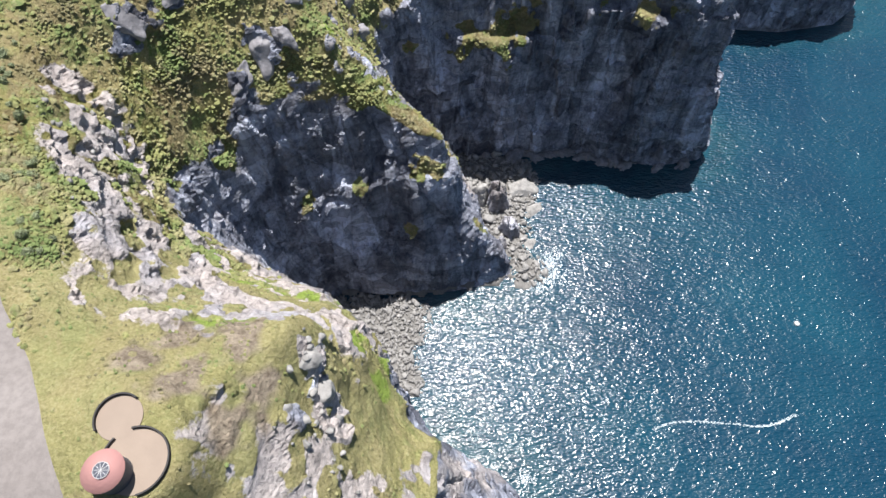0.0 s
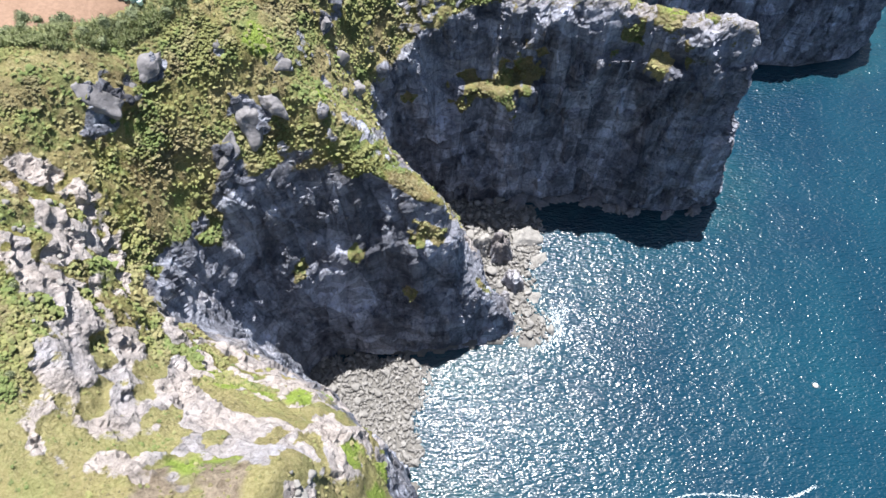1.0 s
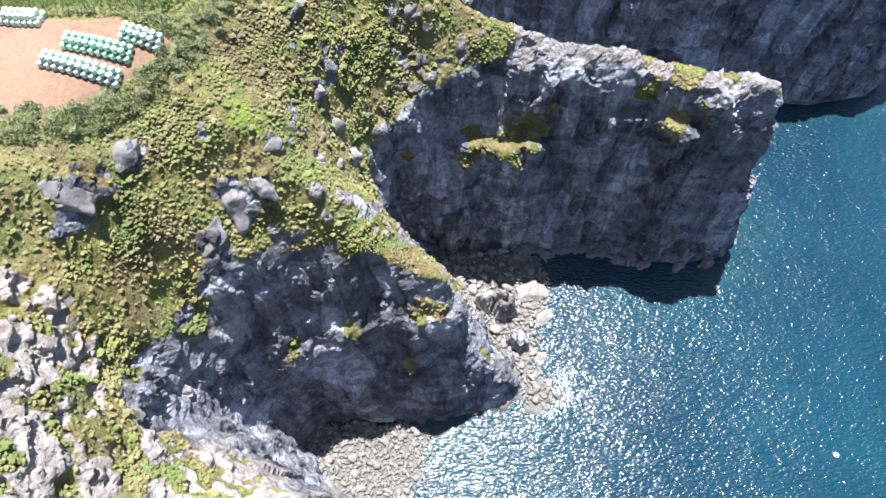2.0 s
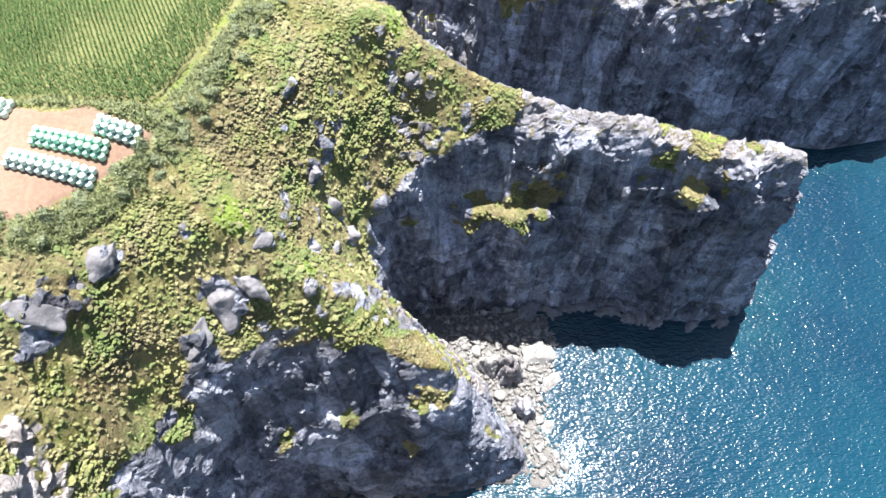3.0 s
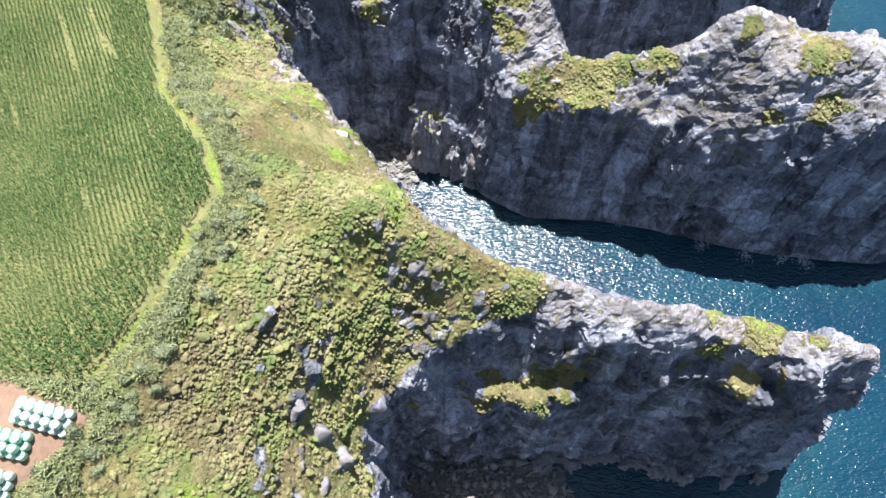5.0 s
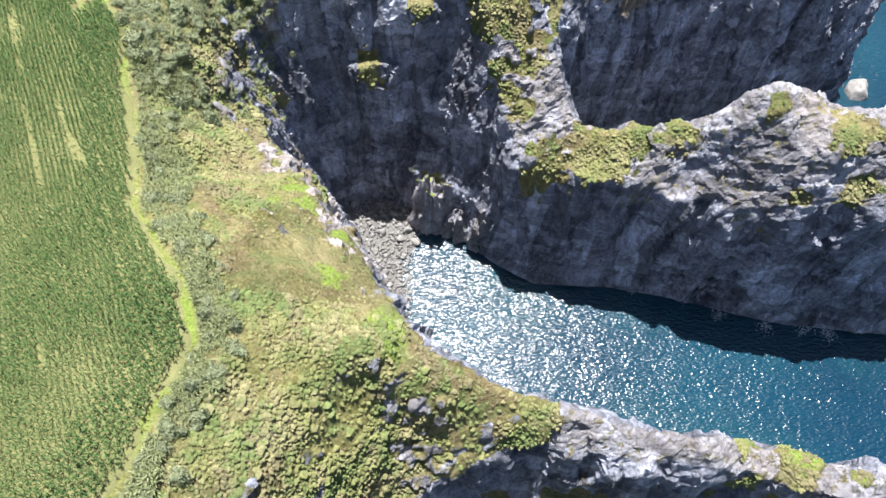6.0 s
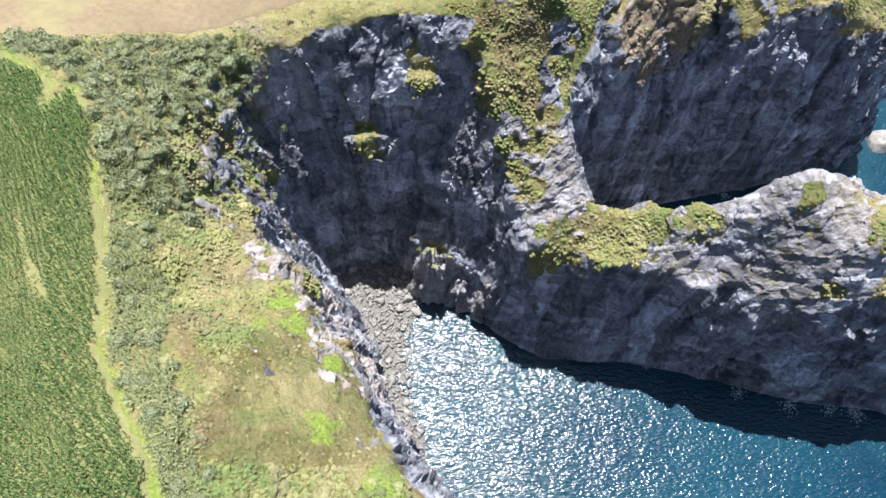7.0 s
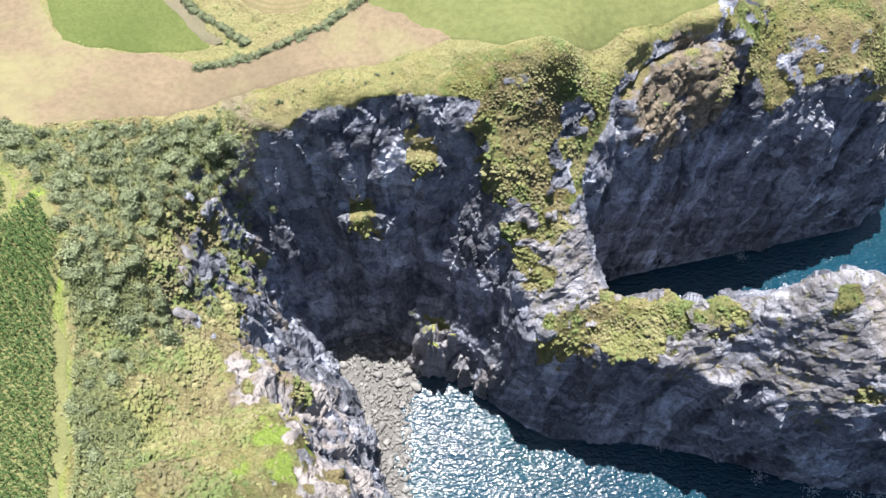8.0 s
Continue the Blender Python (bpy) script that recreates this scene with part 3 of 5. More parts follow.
    column[hard] = cells_of(p[hard] + (2.2 * rough(p[hard], 9, 37))[:, None] * (1, 1, 0), 6.0, 36, (1, 1, 0.13))
    ribs = 0.45 + 0.55 * step(-0.4, 0.3, rough(p, 38, 38))
    bed = (dip[:, 2] + 2.6 * rough(p, 12, 18) + 1.2 * rough(p, 4, 19)) / 4.6
    ledge = (0.5 - (bed - np.floor(bed))) * step(-0.25, 0.35, rough(p, 13, 20))
    crack = -step(0.1, 0.0, np.abs(rough(p + (0.9 * blocks + 0.7 * chips)[:, None] * (1, 1, 0), 9, 25, (1, 1, 0.13))))
    quiet = np.where(p[:, 1] < 128, 0.55, np.where((p[:, 1] > 255) & (p[:, 0] < 60), 0.7, 0.9))
    move = steep * quiet * (2.3 * big + 1.4 * flute + 1.7 * ribs * column + (1.5 - ribs) * (0.8 * mid + 1.1 * blocks) + 0.35 * chips + 0.2 * small + 1.2 * ledge + 1.6 * crack - 0.9)
    move += np.maximum(rock - steep, 0) * (1 - 0.8 * pale * (p[:, 1] < 23)) * (0.6 * mid + 1.1 * blocks + 0.6 * chips + 0.35 * small + 1.3 * ledge + 0.3)
    # Shelves on the faces, flat on top and fading below.
    for xa, xb, ya, yb, top, out in SHELVES:
        w = step(xa - 3, xa + 2, p[:, 0]) * (1 - step(xb - 2, xb + 3, p[:, 0])) * (p[:, 1] > ya) * (p[:, 1] < yb)
        lip = top + 1.2 * rough(p, 5, 33)
        move += w * steep * out * step(lip - 20, lip - 2, p[:, 2]) * (1 - step(lip - 0.3, lip + 0.8, p[:, 2]))
    move += (1 - rock) * calm * (0.9 * rough(p, 7, 16) + 0.38 * rough(p, 2.2, 17) + 0.8 * np.abs(rough(p, 13, 75))) + bare * 0.3
    edge = step(-0.5, 3, p[:, 2])
    crest = fins * step(0.3, 0.7, nrm[:, 2]) * (1 - plants)
    p[:, 2] += crest * (0.9 * np.round(2 * rough(dip, 5, 27)) / 2 + 0.55 * rough(dip, 1.8, 28) + 0.7 * np.abs(rough(p, 7, 29)))
    p = p + nrm * (move * edge * np.maximum(calm, steep))[:, None]
    for cx, cy, r in TERRACES:
        away = np.hypot(p[:, 0] - cx, p[:, 1] - cy)
        p[:, 2] += (TERRACE_HEIGHT - p[:, 2]) * (1 - step(r + 0.6, r + 5, away))
        open_land &= away > r + 0.5
    me = mesh_of("ground", p, f)
    out = to_line(p[:, 0], p[:, 1], CORN)[0]
    verge = (1 - step(0.5, 1.9, out + 0.8 * rough(p, 5, 21))) * (p[:, 1] > 150)
    dry = np.clip(0.42 + 0.45 * rough(p, 24, 22) + 0.35 * rough(p, 7, 23), 0, 1)
    lawn = ((p[:, 1] < 62) & (p[:, 0] > -66)) | ((p[:, 1] > 306 + 14 * step(-16, 0, p[:, 0])) & (p[:, 0] < 66))
    dry = np.where(lawn, np.clip(dry + 0.5, 0, 1), dry)
    growth = np.maximum(np.maximum(verge * (0.6 + 0.35 * (rough(p, 9, 65) > 0)), moss * 0.95), 0.08 * lawn)
    # Paler along the pale lines, on upturned fin tops and in random patches.
    paleness = np.clip(np.maximum(np.clip(1.5 * pale, 0, 1) * (0.45 + 0.7 * west), np.where(p[:, 1] < 200, 0.34, 0.36) * fins * step(0.3, 0.7, nrm[:, 2])) + 0.25 * step(0, 0.5, rough(p, 12, 24)) * (1 - steep), 0, 1)
    paint(me, "cover", np.stack([rock, dry, paleness], -1))
    # Scrub density; it also sets where gap shade is painted on the turf.
    thick = step(-0.3, 0.25, rough(p, 11, 51) + 0.6 * rough(p, 4, 52)) * ~lawn * calm
    soil = np.maximum(spotted(p, EARTH), 0.7 * step(0.25, 0.6, rough(p, 8, 63) + 0.5 * rough(p, 3, 64)) * (deep_in < 12) * (p[:, 1] > 250) * (p[:, 0] < -44) * (deep_in > -6))
    paint(me, "growth", np.stack([growth, thick, soil], -1))
    ob = dress("ground", me, GROUND)
    me.polygons.foreach_set("use_smooth", rock[f].mean(1) < 0.4)
    tagged(ob, "rugged grey sea cliffs topped with yellow-green scrub and turf", "cliff", kind="structure")
    return p, f, normals_of(p, f), rock, open_land, calm


SKIN, SKIN_FACES, SKIN_NORMALS, ROCK, OPEN, CALM = build_ground()


class Lookup:
    """The height of the finished ground at a place."""

    def __init__(self):
        self.x0, self.y0, self.d = -128.0, -12.0, 0.8
        self.nx, self.ny = 422, 482
        self.z = np.full((self.ny, self.nx), -20.0)
        i = ((SKIN[:, 0] - self.x0) / self.d).round().astype(int).clip(0, self.nx - 1)
        j = ((SKIN[:, 1] - self.y0) / self.d).round().astype(int).clip(0, self.ny - 1)
        np.maximum.at(self.z, (j, i), SKIN[:, 2])

    def __call__(self, x, y):
        i = ((np.asarray(x) - self.x0) / self.d).round().astype(int).clip(0, self.nx - 1)
        j = ((np.asarray(y) - self.y0) / self.d).round().astype(int).clip(0, self.ny - 1)
        return self.z[j, i]


HEIGHT = Lookup()


def build_far_ground():
    """Land beyond the cliffs' surroundings, out to the horizon."""
    xs = np.concatenate([np.arange(-1400, -128, 24), np.linspace(-128, 208, 30), np.arange(230, 520, 24)])
    ys = np.concatenate([np.arange(-860, -12, 24), np.linspace(-12, 372, 34), np.arange(385, 1080, 24)])
    gx, gy = np.meshgrid(xs, ys)
    z = land(gx, gy)
    n = np.arange(gx.size).reshape(gx.shape)
    quads = np.stack([n[:-1, :-1], n[:-1, 1:], n[1:, 1:], n[1:, :-1]], -1).reshape(-1, 4)
    mid = np.stack([gx, gy], -1).reshape(-1, 2)[quads].mean(1)
    inner = (mid[:, 0] > -113) & (mid[:, 0] < 193) & (mid[:, 1] > 3) & (mid[:, 1] < 357)
    wet = z.ravel()[quads].max(1) < 0
    me = mesh_of("far_ground", np.stack([gx, gy, z - np.where((gx > -130) & (gx < 210) & (gy > -14) & (gy < 374), 0.9, 0.15)], -1).reshape(-1, 3), quads[~inner & ~wet])
    dry = np.full(len(me.vertices), 0.45)
    steep = np.zeros(len(me.vertices))
    paint(me, "cover", np.stack([steep, dry, steep], -1))
    paint(me, "growth", np.stack([steep + 0.3, steep, steep], -1))
    tagged(dress("far_ground", me, GROUND), "far green farmland behind the coast", "land", kind="structure")


build_far_ground()


def build_sea():
    """The sea, out to the horizon, paler over the shoals beside the rocks."""
    xs = np.concatenate([np.linspace(-3000, -60, 8), np.arange(-56, 240, 4), np.linspace(250, 4000, 14)])
    ys = np.concatenate([np.linspace(-3000, -20, 10), np.arange(-16, 400, 4), np.linspace(420, 4000, 14)])
    gx, gy = np.meshgrid(xs, ys)
    n = np.arange(gx.size).reshape(gx.shape)
    quads = np.stack([n[:-1, :-1], n[:-1, 1:], n[1:, 1:], n[1:, :-1]], -1).reshape(-1, 4)
    flat = np.stack([gx, gy, 0 * gx], -1).reshape(-1, 3)
    me = mesh_of("sea", flat, quads)
    d = to_line(flat[:, 0], flat[:, 1], FOOT)[0]
    shoal = (1 - step(2, 26, d + 7 * rough(flat, 14, 31))) * (0.55 + 0.4 * rough(flat, 22, 32))
    paint(me, "shoal", np.stack([np.clip(shoal, 0, 1)] * 3, -1))
    tagged(dress("sea", me, WATER, smooth=True), "deep blue sea with sun glitter and small waves", "sea", kind="structure")


build_sea()


# ---- more materials ----
def leaf_material(name, dark, mid, light, rough_size=0.25, patches=None):
    """Foliage whose tone changes from clump to clump and leaf to leaf."""
    k = Nodes(name, 0.8, 0.2)
    c = k.ramp(k.island(), (0.0, dark), (0.5, mid), (1.0, light))
    if patches:
        c = k.mix(1.0, turf_patches(k, *patches), k.ramp(k.island(), (0.0, (0.72, 0.76, 0.72)), (0.5, 0.95), (1.0, (1.1, 1.1, 1.06))), "MULTIPLY")
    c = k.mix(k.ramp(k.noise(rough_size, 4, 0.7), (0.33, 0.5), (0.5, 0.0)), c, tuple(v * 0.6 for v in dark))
    if not patches:
        c = k.mix(k.ramp(k.noise(rough_size * 1.3, 3, 0.7), (0.55, 0.0), (0.68, 0.6)), c, light)
    k.bump(k.noise(rough_size, 4, 0.7), 0.3 if patches else 0.12)
    return k.done(c)


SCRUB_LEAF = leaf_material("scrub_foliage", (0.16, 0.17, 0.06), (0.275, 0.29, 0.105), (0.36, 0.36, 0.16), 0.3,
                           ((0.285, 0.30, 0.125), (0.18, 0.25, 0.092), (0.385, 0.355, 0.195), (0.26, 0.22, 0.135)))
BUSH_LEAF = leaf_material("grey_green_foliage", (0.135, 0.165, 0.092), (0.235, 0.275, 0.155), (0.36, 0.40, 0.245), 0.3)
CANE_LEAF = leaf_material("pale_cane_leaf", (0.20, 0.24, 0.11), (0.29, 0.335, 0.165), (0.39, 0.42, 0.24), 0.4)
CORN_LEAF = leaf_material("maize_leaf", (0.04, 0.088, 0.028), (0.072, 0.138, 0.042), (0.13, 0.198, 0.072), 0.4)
STEM = plain("woody_stem", (0.16, 0.12, 0.085), 0.9)


def soil_material(name, dark, light, size, furrow=None):
    k = Nodes(name, 0.95, 0.1)
    c = k.ramp(k.noise(size, 7, 0.65), (0.3, dark), (0.7, light))
    c = k.mix(k.ramp(k.noise(size * 0.06, 5, 0.7), (0.35, 0.45), (0.6, 0.0)), c, tuple(v * 0.6 for v in dark))
    k.bump(k.noise(size * 0.05, 5), 0.06)
    return c, k


def plain_field(name, dark, light, size):
    c, k = soil_material(name, dark, light, size)
    return k.done(c)


def stubble_material():
    c, k = soil_material("cut_stubble", (0.22, 0.176, 0.118), (0.30, 0.238, 0.158), 26)
    c = k.mix(k.ramp(k.noise(30, 4, 0.6), (0.52, 0.0), (0.66, 0.6)), c, (0.27, 0.275, 0.13))
    return k.done(c)


def mown_material():
    """Hay cut in rounds about the middle of its field."""
    c, k = soil_material("mown_hay", (0.24, 0.20, 0.11), (0.31, 0.26, 0.15), 12)
    n = k.tree.nodes.new("ShaderNodeTexWave")
    n.wave_type, n.rings_direction = "RINGS", "Z"
    m = k.tree.nodes.new("ShaderNodeMapping")
    m.inputs["Location"].default_value = (47, -358, 0)
    k.link(k.geo.outputs["Position"], m.inputs["Vector"])
    k.link(m.outputs["Vector"], n.inputs["Vector"])
    n.inputs["Scale"].default_value, n.inputs["Distortion"].default_value, n.inputs["Detail"].default_value = 0.18, 1.5, 3
    return k.done(k.mix(k.ramp(n.outputs["Fac"], (0.45, 0.0), (0.8, 0.55)), c, (0.17, 0.165, 0.075)))


SOIL = plain_field("maize_soil", (0.17, 0.185, 0.078), (0.26, 0.26, 0.118), 8)
YARD_SOIL = plain_field("bare_yard_soil", (0.27, 0.18, 0.13), (0.34, 0.235, 0.175), 15)
STUBBLE_SOIL, HAY = stubble_material(), mown_material()
PASTURE_TURF = plain_field("grazed_turf", (0.15, 0.175, 0.068), (0.205, 0.22, 0.09), 30)
MEADOW_TURF = plain_field("green_meadow", (0.11, 0.145, 0.045), (0.17, 0.20, 0.07), 14)
CONCRETE_ROAD = plain_field("worn_concrete", (0.22, 0.20, 0.19), (0.27, 0.25, 0.24), 20)
GRAVEL = plain_field("pale_shingle", (0.15, 0.147, 0.14), (0.26, 0.255, 0.243), 2)


def stone_material(name, tone, pale):
    k = Nodes(name, 0.88, 0.2)
    c = k.ramp(k.noise(2.2, 7, 0.65), (0.3, tuple(v * 0.55 for v in tone)), (0.55, tone), (0.75, pale))
    c = k.mix(k.maths("MULTIPLY", k.chance(), 0.5), c, tuple(v * 0.6 for v in tone))
    k.bump(k.noise(0.9, 7, 0.65), 0.25)
    return k.done(c)


BOULDER = stone_material("sea_worn_stone", (0.35, 0.345, 0.335), (0.52, 0.51, 0.495))
DARK_ROCK = stone_material("grey_crag", (0.30, 0.295, 0.312), (0.50, 0.49, 0.505))
FOAM = plain("sea_foam", (0.50, 0.58, 0.62), 0.6, 0.2, 0.5)


# ---- helpers for plants and stones ----
def scatter(name, verts, faces, pos, yaw, size, material, wobble=0.0, seed=1):
    """One mesh of many copies of a small shape, each turned about z, sized and bent a little."""
    rng = np.random.default_rng(seed)
    n, m = len(pos), len(verts)
    v = np.repeat(np.asarray(verts, float)[None], n, 0)
    if wobble:
        v = v * (1 + wobble * rng.uniform(-1, 1, (n, m, 1)))
    v = v * np.asarray(size)[:, None, :]
    c, s = np.cos(yaw)[:, None], np.sin(yaw)[:, None]
    v = np.stack([v[..., 0] * c - v[..., 1] * s, v[..., 0] * s + v[..., 1] * c, v[..., 2]], -1) + np.asarray(pos)[:, None]
    f = (np.asarray(faces)[None] + (np.arange(n) * m)[:, None, None]).reshape(-1, len(faces[0]))
    return dress(name, mesh_of(name, v.reshape(-1, 3), f), material)


def ball(level):
    bm = bmesh.new()
    bmesh.ops.create_icosphere(bm, subdivisions=level, radius=1)
    v, f = [tuple(x.co) for x in bm.verts], [[x.index for x in face.verts] for face in bm.faces]
    bm.free()
    return np.array(v), np.array(f)


def tuft(n, seed, big=0.62):
    """A low dome of overlapping leaf sprays, as quads."""
    rng = np.random.default_rng(seed)
    k = np.arange(n) + 0.5
    up, turn = 1 - 0.95 * k / n, k * 2.39996
    d = np.stack([np.sqrt(1 - up ** 2) * np.cos(turn), np.sqrt(1 - up ** 2) * np.sin(turn), up], -1)
    n1 = d + rng.normal(0, 0.33, d.shape)
    n1 /= np.linalg.norm(n1, axis=1, keepdims=True)
    a = np.cross(n1, rng.normal(size=d.shape))
    a /= np.linalg.norm(a, axis=1, keepdims=True)
    b = np.cross(n1, a)
    at = d * rng.uniform(0.6, 1.0, (n, 1))
    la, lb = big * rng.uniform(0.7, 1.2, (n, 1)), big * rng.uniform(0.35, 0.6, (n, 1))
    v = np.stack([at - a * la, at - b * lb, at + a * la, at + b * lb], 1).reshape(-1, 3)
    f = np.arange(4 * n).reshape(-1, 4)
    flip = np.einsum("ij,ij->i", np.cross(v[f[:, 1]] - v[f[:, 0]], v[f[:, 2]] - v[f[:, 0]]), d) < 0
    f[flip] = f[flip][:, ::-1]
    return v, f


def shrub():
    """A low cushion of scrub: a faceted dome with a few leaf sprays standing out of it."""
    ring = [(math.cos(a) * r, math.sin(a) * r, z) for n, r, z in ((6, 0.6, 0.78), (9, 1.0, 0.05)) for a in [k / n * 2 * math.pi + 0.3 * n for k in range(n)]]
    v = [(0, 0, 1)] + ring
    f = [(0, 1 + k, 1 + (k + 1) % 6) for k in range(6)]
    for k in range(9):
        a, b = 7 + k, 7 + (k + 1) % 9
        up = 1 + round(k * 6 / 9 + 0.9) % 6
        f.append((a, b, up))
    for k in range(6):
        a, b = 1 + k, 1 + (k + 1) % 6
        f.append((a, 7 + round((k + 0.5) * 9 / 6 - 0.9) % 9, b))
    v2, f2 = tuft(2, 8, 0.5)
    f2 = np.concatenate([f2[:, :3], f2[:, [0, 2, 3]]]) + len(v)
    return np.concatenate([np.array(v, float), v2]), np.concatenate([np.array(f), f2])


def stone_mesh(name, seed, level=2, flat=0.75, cuts=9, material=None):
    """A broken, sea-worn stone of radius one: a ball hewn by planes and pitted."""
    rng = np.random.default_rng(seed)
    v, f = ball(level)
    for _ in range(cuts):
        n = rng.normal(size=3)
        n /= np.linalg.norm(n)
        over = np.maximum(v @ n - rng.uniform(0.35, 0.72), 0)
        v = v - over[:, None] * n * 0.97
    v = v * (1 + 0.09 * rough(v, 0.55, seed)[:, None]) * (1, rng.uniform(0.7, 1), flat)
    me = mesh_of(name, v, f)
    me.materials.append(material)
    return me


def thing(name, me, m, label, category, group="", kind=""):
    ob = new(name, me)
    ob.matrix_world = m
    return tagged(ob, label, category, group, kind)


def drape(name, outline, material, label, category, lift=0.14, wavy=1.0, cell=3.0, margin=1.3):
    """A sheet with this outline laid on the land."""
    ring = []
    for (ax, ay), (bx, by) in zip(outline, outline[1:] + outline[:1]):
        n = max(1, int(math.hypot(bx - ax, by - ay) / 1.0))
        for s in range(n):
            q = Vector((ax + (bx - ax) * s / n, ay + (by - ay) * s / n, 0))
            j = wavy * (noise.noise_vector(q / 9) * 1.6 + noise.noise_vector(q / 2.5) * 0.7)
            ring.append((q.x + j.x, q.y + j.y, 0))
    bm = bmesh.new()
    inner = [bm.verts.new(p) for p in ring]
    bm.faces.new(inner)
    # A soft margin that slopes into the ground.
    area = sum(a[0] * b[1] - a[1] * b[0] for a, b in zip(ring, ring[1:] + ring[:1]))
    outer = []
    for n, p in enumerate(ring):
        a, b = ring[n - 2], ring[(n + 2) % len(ring)]
        way = Vector((b[1] - a[1], a[0] - b[0], 0)).normalized() * (margin if area > 0 else -margin)
        outer.append(bm.verts.new((p[0] + way.x, p[1] + way.y, 0)))
    for n in range(len(ring)):
        m = (n + 1) % len(ring)
        bm.faces.new((inner[n], inner[m], outer[m], outer[n]))
    xs, ys = [p[0] for p in ring], [p[1] for p in ring]
    for axis, lo, hi in ((0, min(xs), max(xs)), (1, min(ys), max(ys))):
        at = lo + cell
        while at < hi:
            n = Vector((1, 0, 0)) if axis == 0 else Vector((0, 1, 0))
            bmesh.ops.bisect_plane(bm, geom=bm.verts[:] + bm.edges[:] + bm.faces[:], plane_co=n * at, plane_no=n)
            at += cell
    bmesh.ops.triangulate(bm, faces=bm.faces[:])
    co = np.array([v.co[:] for v in bm.verts])
    z = land(co[:, 0], co[:, 1]) + lift
    z -= np.where(within(co[:, 0], co[:, 1], ring), 0, 0.22 * to_line(co[:, 0], co[:, 1], ring)[0])
    for v, h in zip(bm.verts, z):
        v.co.z = h
    bm.normal_update()
    bmesh.ops.reverse_faces(bm, faces=[fc for fc in bm.faces if fc.normal.z < 0])
    return tagged(part(name, bm, material, None, ""), label, category, kind="structure")


# ---- fields and road ----
drape("maize_field", CORN, SOIL, "soil of a maize field planted in close rows", "field", lift=0.08, margin=0.4)
drape("yard", YARD, YARD_SOIL, "bare sandy yard beside a maize field", "yard")
drape("road", ROAD, CONCRETE_ROAD, "pale worn coast road along the cliff top", "road", wavy=0.0)
drape("stubble_field", STUBBLE, STUBBLE_SOIL, "dry tan stubble field above the cliffs", "field")
drape("pasture", PASTURE, PASTURE_TURF, "grazed green pasture above the cliffs", "field")
drape("meadow", MEADOW, MEADOW_TURF, "fresh green meadow between stubble and hedge", "field")
TRACK = [(-86, 358), (-78.5, 343.5), (-67.5, 331.5), (-63.5, 331), (-73, 342), (-82, 358)]
drape("track", TRACK, plain_field("track_dust", (0.18, 0.17, 0.11), (0.26, 0.235, 0.16), 6), "pale dirt track beside the meadow", "track", wavy=0.4, lift=0.2)
drape("hayfield", HAYFIELD, HAY, "mown hayfield cut in rounds, ringed by hedges", "field")


def build_maize():
    """Rows of maize across the field, and a headland of rows along its edge."""
    rng = np.random.default_rng(5)
    along, across = np.array([-0.45, 0.893]), np.array([0.893, 0.45])
    a, b = np.meshgrid(np.arange(60, 330, 0.42), np.arange(-40, 130, 0.86))
    spots = a.reshape(-1, 1) * along + b.reshape(-1, 1) * across
    spots += rng.normal(0, 0.07, spots.shape)
    x, y = spots.T
    ok = (x > -118) & within(x, y, CORN)
    x, y = x[ok], y[ok]
    edge = to_line(x, y, CORN)[0]
    # Thin streaks where plants failed, and shorter growth in patches.
    p = np.stack([x, y, 0 * x], -1)
    q = np.stack([x * across[0] + y * across[1], (x * along[0] + y * along[1]) * 0.06, 0 * x], -1)
    gap = (rough(q, 0.9, 41) > 0.8) & (rough(p, 26, 42) > -0.1) & (edge > 8)
    keep = (rng.uniform(size=len(x)) > np.where(gap, 0.8, 0.03)) & (edge > 0.4)
    x, y, edge = x[keep], y[keep], edge[keep]
    belt = edge < 8
    x[belt] += rng.uniform(-0.42, 0.42, belt.sum())
    y[belt] += rng.uniform(-0.3, 0.3, belt.sum())
    tall = 1.0 + 0.18 * rough(np.stack([x, y, 0 * x], -1), 12, 43) + rng.uniform(-0.12, 0.12, len(x)) + 0.15 * belt
    # One plant: a stalk of leaves that rise, arch and hang.
    v, f = [], []
    for n, (turn, rise) in enumerate(((0.2, 0.9), (2.3, 1.2), (4.2, 1.5), (5.4, 1.75))):
        c, s = math.cos(turn), math.sin(turn)
        base = len(v)
        for out, up, wide in ((0.02, rise - 0.55, 0.05), (0.22, rise + 0.1, 0.08), (0.42, rise - 0.12, 0.025)):
            v += [(out * c - wide * s, out * s + wide * c, up), (out * c + wide * s, out * s - wide * c, up)]
        f += [(base, base + 1, base + 3, base + 2), (base + 2, base + 3, base + 5, base + 4)]
    pos = np.stack([x, y, land(x, y) + 0.1], -1)
    ob = scatter("maize", v, f, pos, rng.uniform(0, 6.28, len(x)), np.stack([tall, tall, tall], -1), CORN_LEAF, 0.06, 6)
    tagged(ob, "green maize plants standing in straight close rows", "maize", kind="stuff")


build_maize()


THICKET = [(-60, 252), (-73, 253), (-79, 262), (-82, 275), (-92, 285), (-108, 293), (-108, 299), (-90, 297), (-76, 303), (-60, 309), (-56, 300), (-63, 288), (-66, 276), (-68, 266), (-63, 260)]


